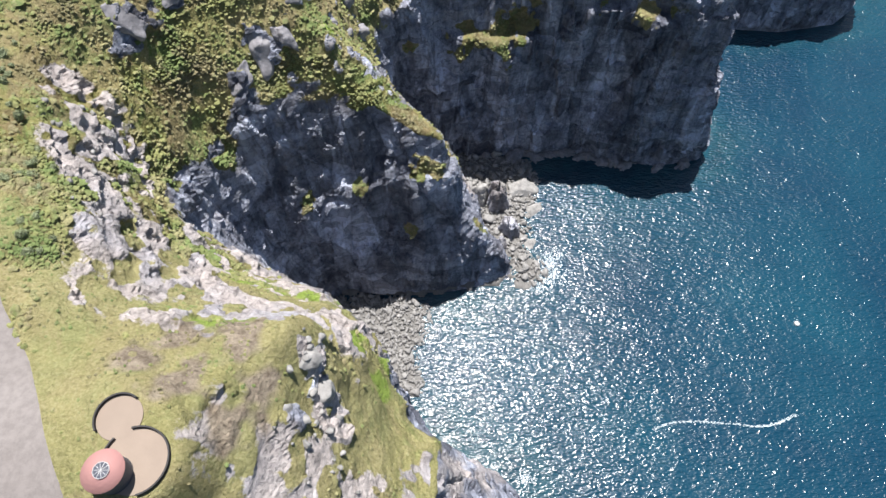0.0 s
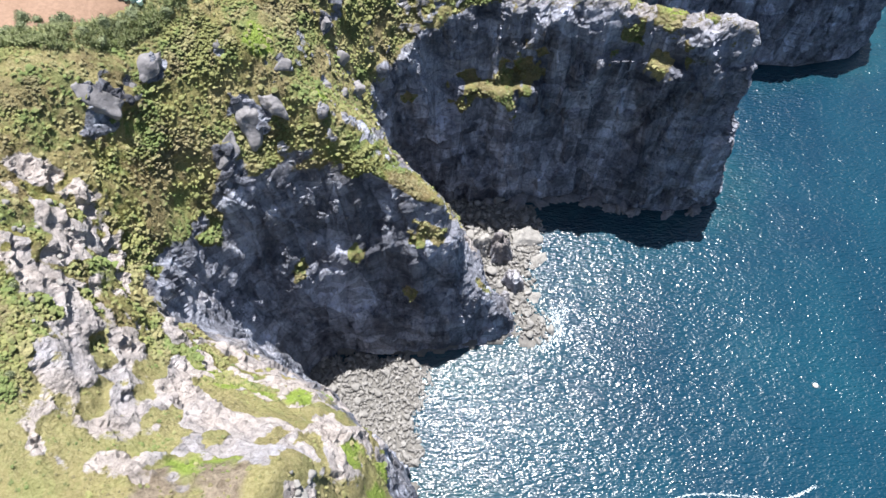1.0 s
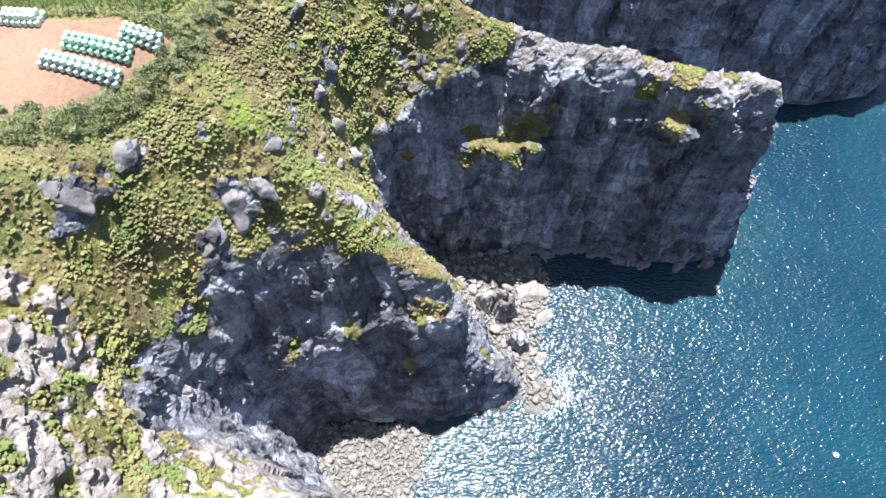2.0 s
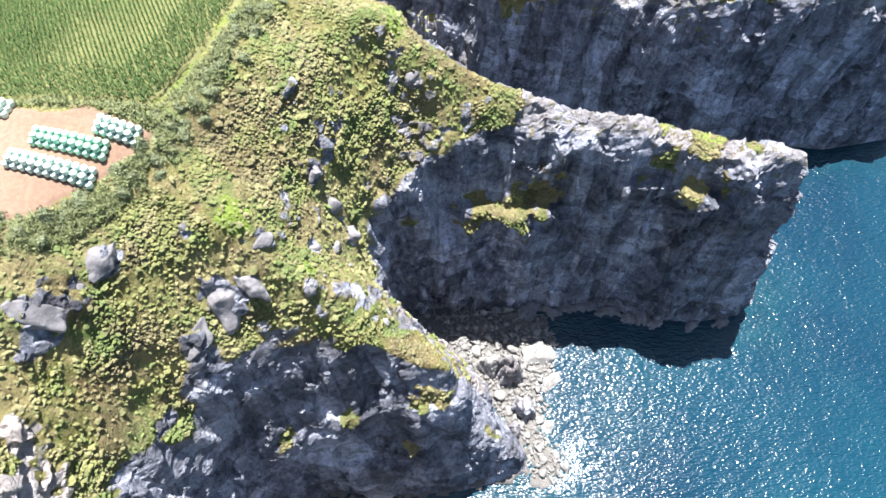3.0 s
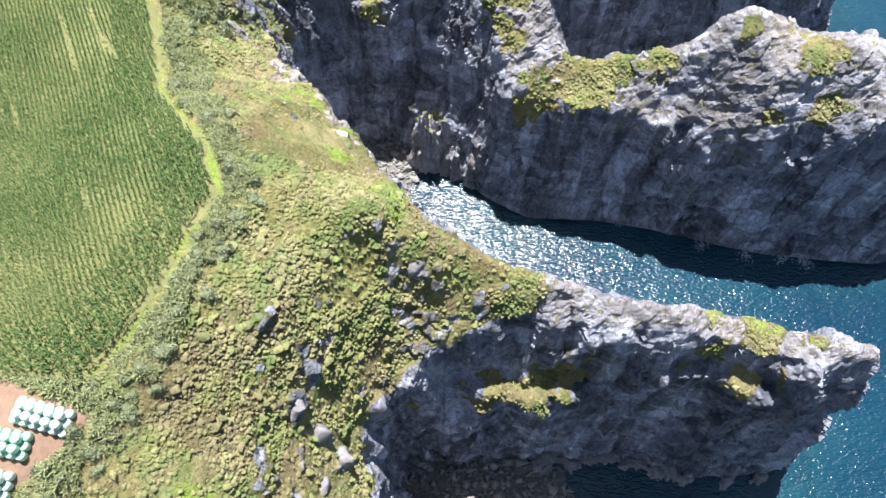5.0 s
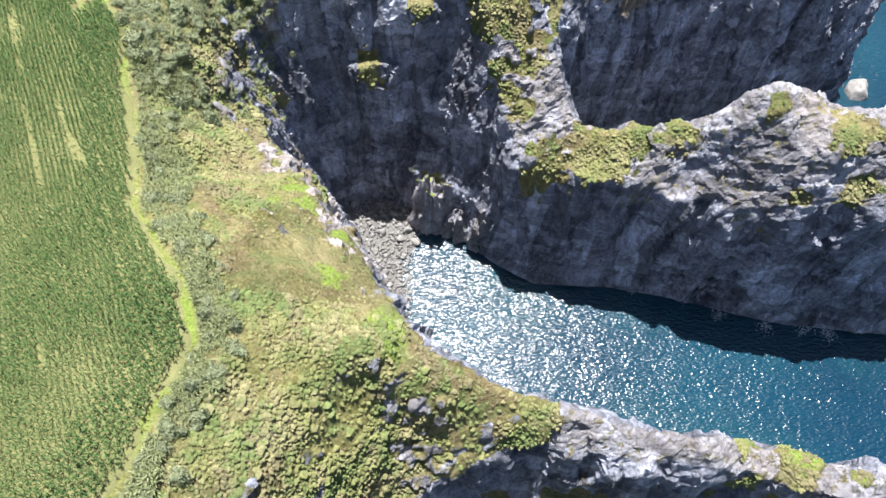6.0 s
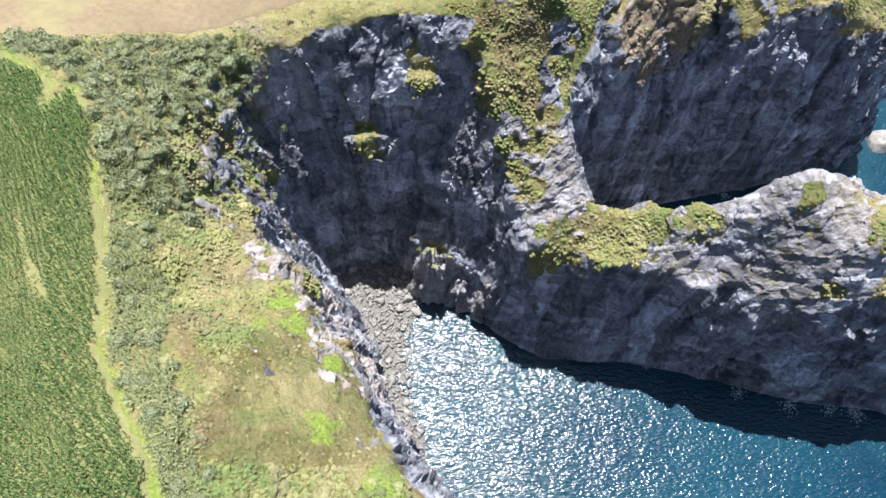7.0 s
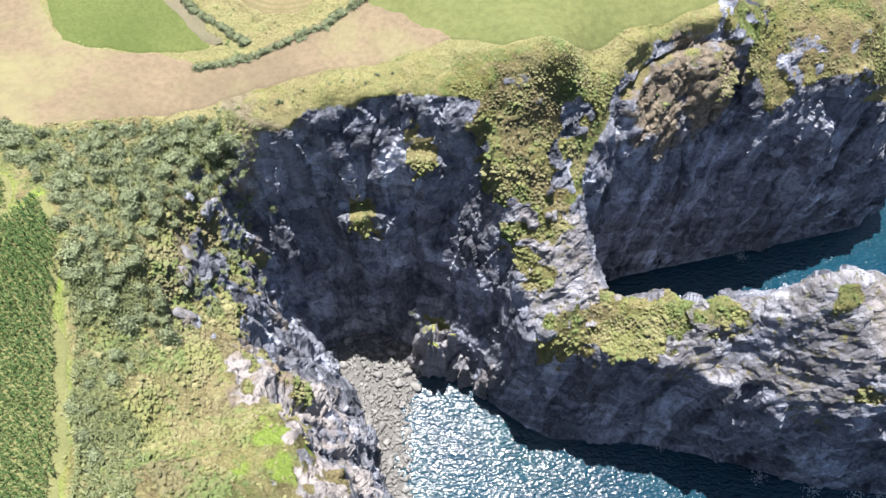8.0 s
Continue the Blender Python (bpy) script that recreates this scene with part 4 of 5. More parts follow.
def build_scrub():
    """Low rounded scrub and tussocks over the turf, thick on the slopes, thin on the worn ground."""
    rng = np.random.default_rng(9)
    mid = SKIN[SKIN_FACES].mean(1)
    soft = 1 - ROCK[SKIN_FACES].max(1)
    calm = OPEN[SKIN_FACES].all(1) * (0.35 + 0.65 * CALM[SKIN_FACES].min(1))
    seen = (mid[:, 0] > -112) & (mid[:, 1] > 2) & (mid[:, 1] < 372) & (mid[:, 2] > 3)
    thick = step(-0.3, 0.25, rough(mid, 11, 51) + 0.6 * rough(mid, 4, 52))
    lawn = ((mid[:, 0] > -64) & (mid[:, 1] < 60)) | ((mid[:, 1] > 306 + 14 * step(-16, 0, mid[:, 0])) & (mid[:, 0] < 66)) | ((mid[:, 1] > 198) & (mid[:, 1] < 238) & (mid[:, 0] > -42))
    share = step(0.45, 0.75, soft) * calm * seen * (0.16 + 0.84 * thick) * np.where(lawn, 0.12, 1)
    hid = within(mid[:, 0], mid[:, 1], THICKET) | ((to_line(mid[:, 0], mid[:, 1], CORN)[0] < 5) & (mid[:, 1] > 152) & (mid[:, 1] < 262))
    take = rng.uniform(size=len(mid)) < share * 1.25 * np.where(hid, 0.3, 1)
    at = mid[take]
    at[:, :2] += rng.uniform(-0.35, 0.35, (len(at), 2))
    low = ((at[:, 0] > -64) & (at[:, 1] < 60)) | (at[:, 1] > 306) | ((at[:, 1] > 198) & (at[:, 1] < 238) & (at[:, 0] > -42))
    big = np.clip(0.31 + 0.1 * rough(at, 8, 53) + rng.uniform(-0.13, 0.15, len(at)) + 0.4 * (rng.uniform(size=len(at)) > 0.97), 0.18, 1.1) * np.where(low, 0.7, 1)
    size = np.stack([big * rng.uniform(0.8, 1.2, len(at)), big * rng.uniform(0.8, 1.2, len(at)), big * rng.uniform(0.55, 0.95, len(at))], -1)
    at[:, 2] += 0.1 * size[:, 2]
    v, f = shrub()
    ob = scatter("scrub", v, f, at, rng.uniform(0, 6.28, len(at)), size * (1.1, 1.1, 0.85), SCRUB_LEAF, 0.42, 10)
    tagged(ob, "low yellow-green scrub and tussocks covering the slopes", "scrub", kind="stuff")


build_scrub()


# ---- bushes and hedges ----
def bush_meshes(seed):
    """Foliage of feathery sprays round a dome, and a few bare stems; about one metre in radius."""
    rng = np.random.default_rng(seed)
    v, f = tuft(620, seed, 0.095)
    v[:, 2] -= 0.1
    v = v * (0.86 + 0.42 * rough(v, 0.75, seed) + 0.2 * rough(v, 0.3, seed + 1))[:, None]
    leaves = mesh_of("foliage", v, f)
    cv, cf = ball(2)
    core = cv * (0.62 + 0.3 * rough(cv, 0.75, seed))[:, None] * (0.92, 0.92, 0.8)
    core = core + (0, 0, 0.12)
    both = bmesh.new()
    both.from_mesh(leaves)
    both.from_mesh(mesh_of("core", core, cf))
    both.to_mesh(leaves)
    both.free()
    leaves.materials.append(BUSH_LEAF)
    bm = bmesh.new()
    for _ in range(5):
        a = rng.uniform(0, 6.28)
        tilt = Matrix.Rotation(a, 4, "Z") @ Matrix.Rotation(rng.uniform(0.15, 0.6), 4, "Y") @ Matrix.Translation((0, 0, 0.35))
        bmesh.ops.create_cone(bm, segments=6, radius1=0.035, radius2=0.012, depth=0.9, matrix=tilt)
    stems = bpy.data.meshes.new("stems")
    bm.to_mesh(stems)
    bm.free()
    stems.materials.append(STEM)
    return leaves, stems


BUSHES = [bush_meshes(60 + n) for n in range(5)]


def bush(x, y, r, turn, n, label="dense grey-green coastal bush at the field edge", group="bushes along the fields"):
    leaves, stems = BUSHES[n % 5]
    ob = tagged(new("bush"), label, "bush", group)
    ob.matrix_world = pose(x, y, float(HEIGHT(x, y)) - 0.15, 0, 0, math.degrees(turn)) @ Matrix.Diagonal((r, r, r * (0.75 + 0.1 * (n % 5)), 1))
    new("foliage", leaves).parent = ob
    new("stems", stems).parent = ob


LANE = [(-92, 119), (-74, 127), (-64, 135), (-56, 143), (-52, 152), (-46, 168), (-41, 186), (-43, 199), (-56, 214), (-66, 232), (-66, 248)]
VERGE = [(-96, 104), (-86, 92), (-78, 76), (-71, 60), (-67, 48)]


def plant_bushes():
    rng = np.random.default_rng(77)
    placed = []

    def room(x, y, r):
        if any((x - a) ** 2 + (y - b) ** 2 < (0.52 * (r + c)) ** 2 for a, b, c in placed) or within(np.array([x]), np.array([y]), CORN)[0]:
            return False
        placed.append((x, y, r))
        return True

    for _ in range(2200):
        x, y, r = rng.uniform(-108, -54), rng.uniform(250, 310), rng.uniform(1.5, 3.7)
        if within(np.array([x]), np.array([y]), THICKET)[0] and room(x, y, r):
            bush(x, y, r, rng.uniform(0, 6.28), rng.integers(5))
    for line, spread, count, most in ((LANE, 3.4, 125, 2.3), (VERGE, 3.0, 40, 1.8), ([(-60, 262), (-57.5, 268), (-57, 276), (-58.5, 284), (-59, 292), (-54, 299)], 4.5, 34, 1.6), ([(-62, 310), (-48, 311), (-34, 316), (-10, 318)], 1.5, 16, 1.0)):
        seg = np.array(line, float)
        for _ in range(count):
            n, s = rng.integers(len(seg) - 1), rng.uniform()
            x, y = seg[n] * (1 - s) + seg[n + 1] * s + rng.normal(0, spread * 0.5, 2)
            r = rng.uniform(0.45, 1.0) * most
            if room(x, y, r):
                bush(x, y, r, rng.uniform(0, 6.28), rng.integers(5))


plant_bushes()


def build_cane():
    """A close belt of upright, pale grey-green cane and shrubs between the fields and the slopes."""
    rng = np.random.default_rng(88)
    n = 90000
    x, y = rng.uniform(-112, -38, n), rng.uniform(116, 312, n)
    p = np.stack([x, y, 0 * x], -1)
    field, yard = to_line(x, y, CORN)[0], to_line(x, y, YARD)[0]
    wide = 4.2 + 4.5 * step(185, 225, y) + 3.5 * rough(p, 14, 81) + 2 * rough(p, 4, 82)
    belt = (field > 1.7 + 0.8 * rough(p, 5, 21)) & (field < 2.6 + wide) & (y > 152) & (y < 262) & (x > -86)
    lane = (yard > 1.2) & (yard < 1.0 + wide) & (y < 153) & (x > -90)
    thick = within(x, y, THICKET) | (within(x, y, [(-62, 250), (-56, 262), (-57, 290), (-50, 306), (-62, 310)]) & (rough(p, 3.5, 83) > 0))
    open_spot = ~within(x, y, CORN) & ~within(x, y, YARD) & ~within(x, y, STUBBLE)
    ok = (belt | lane | (thick & (rng.uniform(size=n) < 0.4))) & open_spot & (rng.uniform(size=n) < 0.72 + 0.6 * rough(p, 2.6, 84))
    x, y, tall = x[ok], y[ok], 0.8 + 0.35 * rough(p[ok], 5, 85) + rng.uniform(-0.2, 0.25, ok.sum())
    v, f = [], []
    for k in range(6):
        turn, lean, up = k * 1.05 + 0.2 * (k % 3), 0.3 + 0.12 * (k % 3), 1.55 - 0.18 * k
        c, s = math.cos(turn), math.sin(turn)
        base = len(v)
        for out, rise, half in ((0.06, 0.1, 0.06), (lean * 0.75, up * 0.75, 0.09), (lean * 1.9, up, 0.02)):
            v += [(out * c - half * s, out * s + half * c, rise), (out * c + half * s, out * s - half * c, rise)]
        f += [(base, base + 1, base + 3, base + 2), (base + 2, base + 3, base + 5, base + 4)]
    at = np.stack([x, y, HEIGHT(x, y) - 0.15], -1)
    ob = scatter("cane", v, f, at, rng.uniform(0, 6.28, len(x)), np.stack([tall, tall, tall], -1), CANE_LEAF, 0.08, 13)
    tagged(ob, "close pale grey-green cane and shrubs along the fields", "cane", kind="stuff")


build_cane()


def hedge(line, width, label):
    """A clipped field hedge: overlapping leafy domes in a row, each a clump of its own."""
    rng = np.random.default_rng(int(-line[0][0]))
    ob = tagged(new("hedge"), label, "hedge", "hedges round the hayfield")
    seg = np.array(line, float)
    for a, b in zip(seg, seg[1:]):
        n = max(1, int(np.linalg.norm(b - a) / (0.75 * width)))
        for s in range(n):
            x, y = a + (b - a) * s / n + rng.normal(0, 0.25, 2)
            r = width * rng.uniform(0.75, 1.15)
            c = new("clump", BUSHES[int(rng.integers(5))][0])
            c.parent = ob
            c.matrix_world = pose(x, y, float(land(np.array([x]), np.array([y]))[0]) - 0.1, 0, 0, rng.uniform(0, 360)) @ Matrix.Diagonal((r, r, r * 0.9, 1))


hedge([(-68, 322.5), (-55, 325), (-44, 330), (-35, 335), (-27, 342), (-18, 356)], 1.9, "long grey-green hedge beside the stubble field")
hedge([(-56, 330), (-63, 335), (-71, 341), (-80, 352)], 1.7, "dark leafy hedge along the hayfield track")


# ---- boulders, crags and foam ----
BEACHES = [
    [(-40, 95), (-46, 88), (-38, 76), (-27, 68.5), (-13, 55), (-7, 61), (-9, 74), (-4, 81), (-4, 90), (-12, 95)],
    [(-21, 149), (-18, 158), (-6, 161), (10, 159), (30, 158), (36, 153), (40, 147), (37, 140), (38, 134), (34, 128), (35, 121), (32, 115), (38, 109), (40, 103), (35, 98), (27, 101), (25, 112), (17, 122), (12, 131), (3, 137), (-8, 143)],
    [(-53, 282), (-34, 287), (-18, 283), (-11, 268), (-16, 250), (-15, 236), (-9, 218), (-13, 212), (-24, 225), (-32, 241), (-40, 256), (-50, 270)],
]
DARK_STONES = [stone_mesh("rock", 120 + n, 2, 0.62 + 0.05 * n, 15, DARK_ROCK) for n in range(3)]
STONES = [stone_mesh("boulder", 100 + n, 2, 0.62 + 0.05 * n, 15, BOULDER) for n in range(6)]


def beach_height(x, y, line):
    """A bank that climbs to the cliff foot and dips under the water."""
    q = np.stack([x, y, 0 * x], -1).reshape(-1, 3)
    x, y = (w + (2.6 * rough(q, 7, n) + 1.6 * rough(q, 2.6, n + 1)).reshape(w.shape) for w, n in ((x, 91), (y, 95)))
    inside = within(x, y, line)
    d, shore = to_line(x, y, line)[0], to_line(x, y, FOOT)[0]
    ashore = within(x, y, FOOT)
    bank = np.maximum(np.minimum(0.22 * d, 1.2) - 0.45, 1.3 - 0.2 * shore)
    return np.where(ashore, 1.3, np.where(inside, bank, -0.45 - 0.3 * d))


def build_beach(line, count, low, high, group, seed):
    """A shingle bank with boulders thrown on it."""
    xs, ys = [p[0] for p in line], [p[1] for p in line]
    gx, gy = np.meshgrid(np.arange(min(xs) - 6, max(xs) + 6, 0.9), np.arange(min(ys) - 6, max(ys) + 6, 0.9))
    z = beach_height(gx, gy, line)
    p = np.stack([gx, gy, z], -1).reshape(-1, 3)
    p[:, 2] += 0.25 * rough(p, 2.2, seed)
    n = np.arange(gx.size).reshape(gx.shape)
    quads = np.stack([n[:-1, :-1], n[:-1, 1:], n[1:, 1:], n[1:, :-1]], -1).reshape(-1, 4)
    wet = p[quads][:, :, 2].max(1) < -1
    tagged(dress("beach", mesh_of("beach", p, quads[~wet]), GRAVEL, smooth=True), "pale shingle bank under the cliffs", "beach", kind="structure")
    rng = np.random.default_rng(seed)
    placed = []
    for _ in range(count * 20):
        x, y = rng.uniform(min(xs), max(xs)), rng.uniform(min(ys), max(ys))
        r = low * (high / low) ** (rng.uniform() ** 1.1)
        if len(placed) >= count or not within(np.array([x]), np.array([y]), line)[0]:
            continue
        if any((x - a) ** 2 + (y - b) ** 2 < (0.66 * (r + c)) ** 2 for a, b, c in placed):
            continue
        if (x - 31.5) ** 2 + (y - 142.5) ** 2 < 42:
            continue
        placed.append((x, y, r))
        h = float(beach_height(np.array([x]), np.array([y]), line)[0])
        thing("boulder", STONES[int(rng.integers(6))], pose(x, y, h + 0.25 * r, rng.uniform(-25, 25), rng.uniform(-25, 25), rng.uniform(0, 360)) @ Matrix.Diagonal((r, r, r, 1)),
              "pale sea-worn boulder lying on the shingle beach", "boulder", group)
    k = count * 17
    x, y = rng.uniform(min(xs), max(xs), k * 3), rng.uniform(min(ys), max(ys), k * 3)
    ok = within(x, y, line)
    x, y = x[ok][:k], y[ok][:k]
    r = 0.28 * 6.0 ** rng.uniform(size=len(x))
    chip = stone_mesh("chip", 444, 1, 0.8, 7, BOULDER)
    v, f = np.array([c.co[:] for c in chip.vertices]), np.array([c.vertices[:] for c in chip.polygons])
    ob = scatter("cobbles", v, f, np.stack([x, y, beach_height(x, y, line) + 0.3 * r], -1), rng.uniform(0, 6.28, len(x)),
                 np.stack([r, r * rng.uniform(0.6, 1, len(x)), r * 0.6], -1), BOULDER, 0.25, seed)
    tagged(ob, "loose pale cobbles between the boulders", "stones", kind="stuff")


build_beach(BEACHES[0], 95, 0.9, 2.3, "boulders in the first cove", 21)
build_beach(BEACHES[1], 105, 1.3, 3.6, "boulders in the second cove", 22)
build_beach(BEACHES[2], 100, 0.8, 3.6, "boulders in the inner cove", 23)


def crag(name, x, y, base, rx, ry, high, seed, label, category="rock", material=None, turn=0, level=4, lean=(0, 0), cuts=16):
    """A standing rock: a broad foot, hewn sides with broken faces and an uneven top."""
    rng = np.random.default_rng(seed)
    v, f = ball(level)
    for _ in range(cuts):
        n = rng.normal(size=3) * (1, 1, 0.7)
        n /= np.linalg.norm(n)
        over = np.maximum(v @ n - rng.uniform(0.5, 0.85), 0)
        v = v - over[:, None] * n * 0.95
    v[:, 2] = np.maximum(v[:, 2], -0.45)
    v[:, :2] *= 1.05 - 0.22 * v[:, 2:]
    q = v * (rx, ry, high)
    for size, amount, s in ((4.0, 0.8, 1), (1.7, 0.5, 2), (0.8, 0.2, 3)):
        n = rough(q, size, seed + s, (1, 1, 0.8))
        q = q + v * (np.round(n * 3) / 3 * 0.6 + n * 0.4)[:, None] * amount * min(1, rx / 2.6)
    q[:, :2] += np.maximum(q[:, 2:], 0) * np.array(lean)
    me = mesh_of(name, q, f)
    if material == GROUND:
        bare = 1 - step(0.62, 0.85, q[:, 2] / high + 0.12 * rough(q, 2, seed))
        paint(me, "cover", np.stack([bare, 0 * bare + 0.3, 0.3 * bare], -1))
    ob = dress(name, me, material or DARK_ROCK)
    ob.matrix_world = pose(x, y, base, 0, 0, turn)
    return tagged(ob, label, category)


def massif(name, x, y, rx, ry, high, seed, label, category="rock", material=None, turn=0, grassy=False):
    """A broken block of cliff standing in the water: steep stepped sides, split by joints, with an uneven top."""
    ring, rows = 84, 30
    a, r = np.meshgrid(np.arange(ring) / ring * 2 * np.pi, np.linspace(0.02, 1, rows))
    c, s = np.cos(a).ravel(), np.sin(a).ravel()
    r = r.ravel()
    way = np.stack([c, s, 0 * c], -1)
    reach = 1 + 0.28 * rough(way * 2, 1.1, seed) + 0.14 * rough(way * 2, 0.4, seed + 1)
    q = np.stack([c * r * rx * reach, s * r * ry * reach, 0 * r], -1)
    block = cells_of(q, 3.4, seed + 2)
    body = np.clip(1 - np.clip((r - 0.3) / 0.7, 0, 1) ** 1.5, 0, 1)
    body = 0.45 * body + 0.55 * np.round(body * 4.5 + 0.5 * rough(q, 2.5, seed + 3)) / 4.5
    q[:, 2] = high * body * (0.84 + 0.16 * block) + high * 0.05 * rough(q, 1.6, seed + 4) * body
    push = cells_of(q, 3.2, seed + 5, (1, 1, 0.5)) * 0.85 + cells_of(q, 1.5, seed + 6, (1, 1, 0.7)) * 0.4
    q += way * (push * np.clip(r * 3, 0, 1) * min(1, rx / 6))[:, None]
    q[r > 0.99, 2] = -2.5
    n = np.arange(ring * rows).reshape(rows, ring)
    f = np.stack([n[:-1], n[1:], np.roll(n[1:], -1, 1), np.roll(n[:-1], -1, 1)], -1).reshape(-1, 4)
    me = mesh_of(name, q, f)
    if (material or GROUND) == GROUND:
        up = normals_of(q, f)[:, 2]
        green = step(0.62, 0.8, q[:, 2] / high + 0.1 * rough(q, 2, seed)) * step(0.3, 0.6, up) if grassy else 0 * r
        paint(me, "cover", np.stack([1 - green, 0 * r + 0.2, 0.35 + 0 * r], -1))
        paint(me, "growth", np.stack([0.35 * green, 0 * r, 0 * r], -1))
    ob = dress(name, me, material or GROUND)
    ob.matrix_world = pose(x, y, 0, 0, 0, turn)
    return tagged(ob, label, category)


SHADE = "dark jagged sea rock standing among pale boulders"
massif("sea_rock", 21.5, 135, 4.6, 4.2, 15, 201, SHADE)
massif("sea_rock", 14.5, 138, 4.2, 4.4, 10, 202, "tall pale rock between the cliff and the beach", material=BOULDER)
massif("sea_rock", 25.5, 122.5, 4.4, 3.6, 9, 203, SHADE)
massif("sea_rock", 22, 116, 2.8, 3.4, 6, 204, SHADE)
SLAB = "broad flat pale rock slab at the water's edge"
crag("rock_slab", 31.5, 142.5, 1.0, 6.4, 5.4, 2.4, 205, SLAB, material=BOULDER, turn=12)
crag("rock_slab", 35.5, 132, -0.4, 4.2, 5.0, 1.7, 206, SLAB, material=BOULDER, turn=-20)
crag("rock_slab", 33.5, 117, -0.5, 3.6, 4.6, 1.6, 207, SLAB, material=BOULDER)
crag("rock_slab", 19, 158, -0.3, 4.0, 2.2, 2.2, 208, "half-sunk rocks awash under the cliff", material=DARK_ROCK)
massif("stack_rock", -8, 276.5, 9.5, 7.0, 30, 209, "craggy sea stack with a grassy top", "sea stack", grassy=True)
massif("sea_rock", 1.5, 273.0, 6.4, 5.4, 17, 210, "jagged grey rock at the cliff foot", turn=30)
massif("sea_rock", 9.5, 267.5, 5.6, 5.4, 22, 211, "jagged grey rock at the cliff foot", turn=-20)
for n, (x, y, r, h) in enumerate([(37, 158.5, 3.2, 2.2), (44, 159.5, 2.4, 1.4), (50, 160.5, 3.0, 1.8), (60, 158.5, 3.4, 2.4), (66, 155.5, 2.6, 1.5), (76, 154.5, 3.0, 1.8), (88, 152.5, 2.4, 1.2), (99, 155, 3.0, 2.0), (30, 158.8, 3.6, 3.0), (70, 156, 3.4, 3.2)]):
    massif("ledge_rock", x, y, r * 1.5, r * 0.8, h, 260 + n, "low wet rock ledge awash under the cliff", "rock", material=DARK_ROCK, turn=10 * n - 20)
crag("islet", 178, 344, 0, 7, 5, 7, 212, "pale bare islet off the point", "islet", material=BOULDER)
crag("perched_rock", 30, 307, 75.5, 2.2, 2.0, 3.0, 213, "white weathered rock perched on the cliff edge", material=BOULDER, level=3)
crag("rock_spur", 86, 169.6, 76.8, 8.5, 1.6, 2.6, 214, "long pale rock spur jutting from the cliff top", material=BOULDER, level=4, turn=1)


def outcrops():
    for n, (x, y, z, r) in enumerate(OUTCROPS):
        h = float(HEIGHT(x, y))
        smooth = x < -40
        east, north = (float(land(np.array([x + 3 * a]), np.array([y + 3 * b]))[0] - land(np.array([x - 3 * a]), np.array([y - 3 * b]))[0]) / 6 for a, b in ((1, 0), (0, 1)))
        ob = crag("outcrop", x, y, h - (0.52 if smooth else 0.75) * r, r * (1.7 if smooth else 1.25), r * (0.95 if smooth else 0.9), r * (0.42 if smooth else 0.75), 230 + n,
             "smooth grey rock outcrop breaking through the scrub" if smooth else "jagged blue-grey rock outcrop on the slope", "outcrop", level=4 if r > 2.5 else 3, turn=37 * n, cuts=18 if smooth else 20,
             material=DARK_ROCK if y > 60 else BOULDER)
        # Lie with the slope.
        lie = Vector((0, 0, 1)).rotation_difference(Vector((-0.8 * east, -0.8 * north, 1)).normalized()).to_matrix().to_4x4()
        ob.matrix_world = Matrix.Translation((x, y, h - (0.38 if smooth else 0.7) * r)) @ lie @ Matrix.Rotation(radians(37 * n), 4, "Z")


outcrops()


def loose_rocks():
    """Broken stones strewn about the crags on the slopes."""
    rng = np.random.default_rng(404)
    for line, count, low, high in (([(-24, 39), (-22, 33), (-20, 26), (-24, 21), (-14, 14)], 34, 0.4, 1.5), ([(-26, 129), (-29, 138), (-25, 147), (-28, 153)], 14, 0.3, 0.9), ([(-76, 92), (-71, 76), (-62, 60)], 24, 0.4, 1.2)):
        seg = np.array(line, float)
        for _ in range(count):
            n, s = rng.integers(len(seg) - 1), rng.uniform()
            x, y = seg[n] * (1 - s) + seg[n + 1] * s + rng.normal(0, 1.8, 2)
            r = low * (high / low) ** (rng.uniform() ** 1.6)
            thing("rock", (DARK_STONES[int(rng.integers(3))] if y > 100 else STONES[int(rng.integers(6))]), pose(x, y, float(HEIGHT(x, y)) + 0.1 * r, rng.uniform(-25, 25), rng.uniform(-25, 25), rng.uniform(0, 360)) @ Matrix.Diagonal((r, r, r, 1)),
                  "broken grey rock lying on the grassy slope", "rock", "rocks on the slopes")


loose_rocks()


def foam(x, y, r, seed, stretch=(1, 1), label="white foam washing round the rocks"):
    """Torn flecks of foam lying on the water."""
    rng = np.random.default_rng(seed)
    n = int(34 * r)
    at = rng.normal(0, 0.5 * r, (n, 2)) * stretch
    ring = np.arange(7) / 7 * 6.283
    v = np.concatenate([[(0, 0, 0)], np.stack([np.cos(ring), np.sin(ring), 0 * ring], -1)])
    f = [(0, 1 + k, 1 + (k + 1) % 7) for k in range(7)]
    size = rng.uniform(0.08, 0.34, n) * (0.5 + 0.1 * r)
    ob = scatter("foam", v, f, np.concatenate([at + (x, y), 0.05 + 0.01 * rng.uniform(size=(n, 1))], 1), rng.uniform(0, 6.28, n),
                 np.stack([size * 1.3, size * 0.7, size], -1), FOAM, 0.45, seed)
    tagged(ob, label, "foam", kind="stuff")


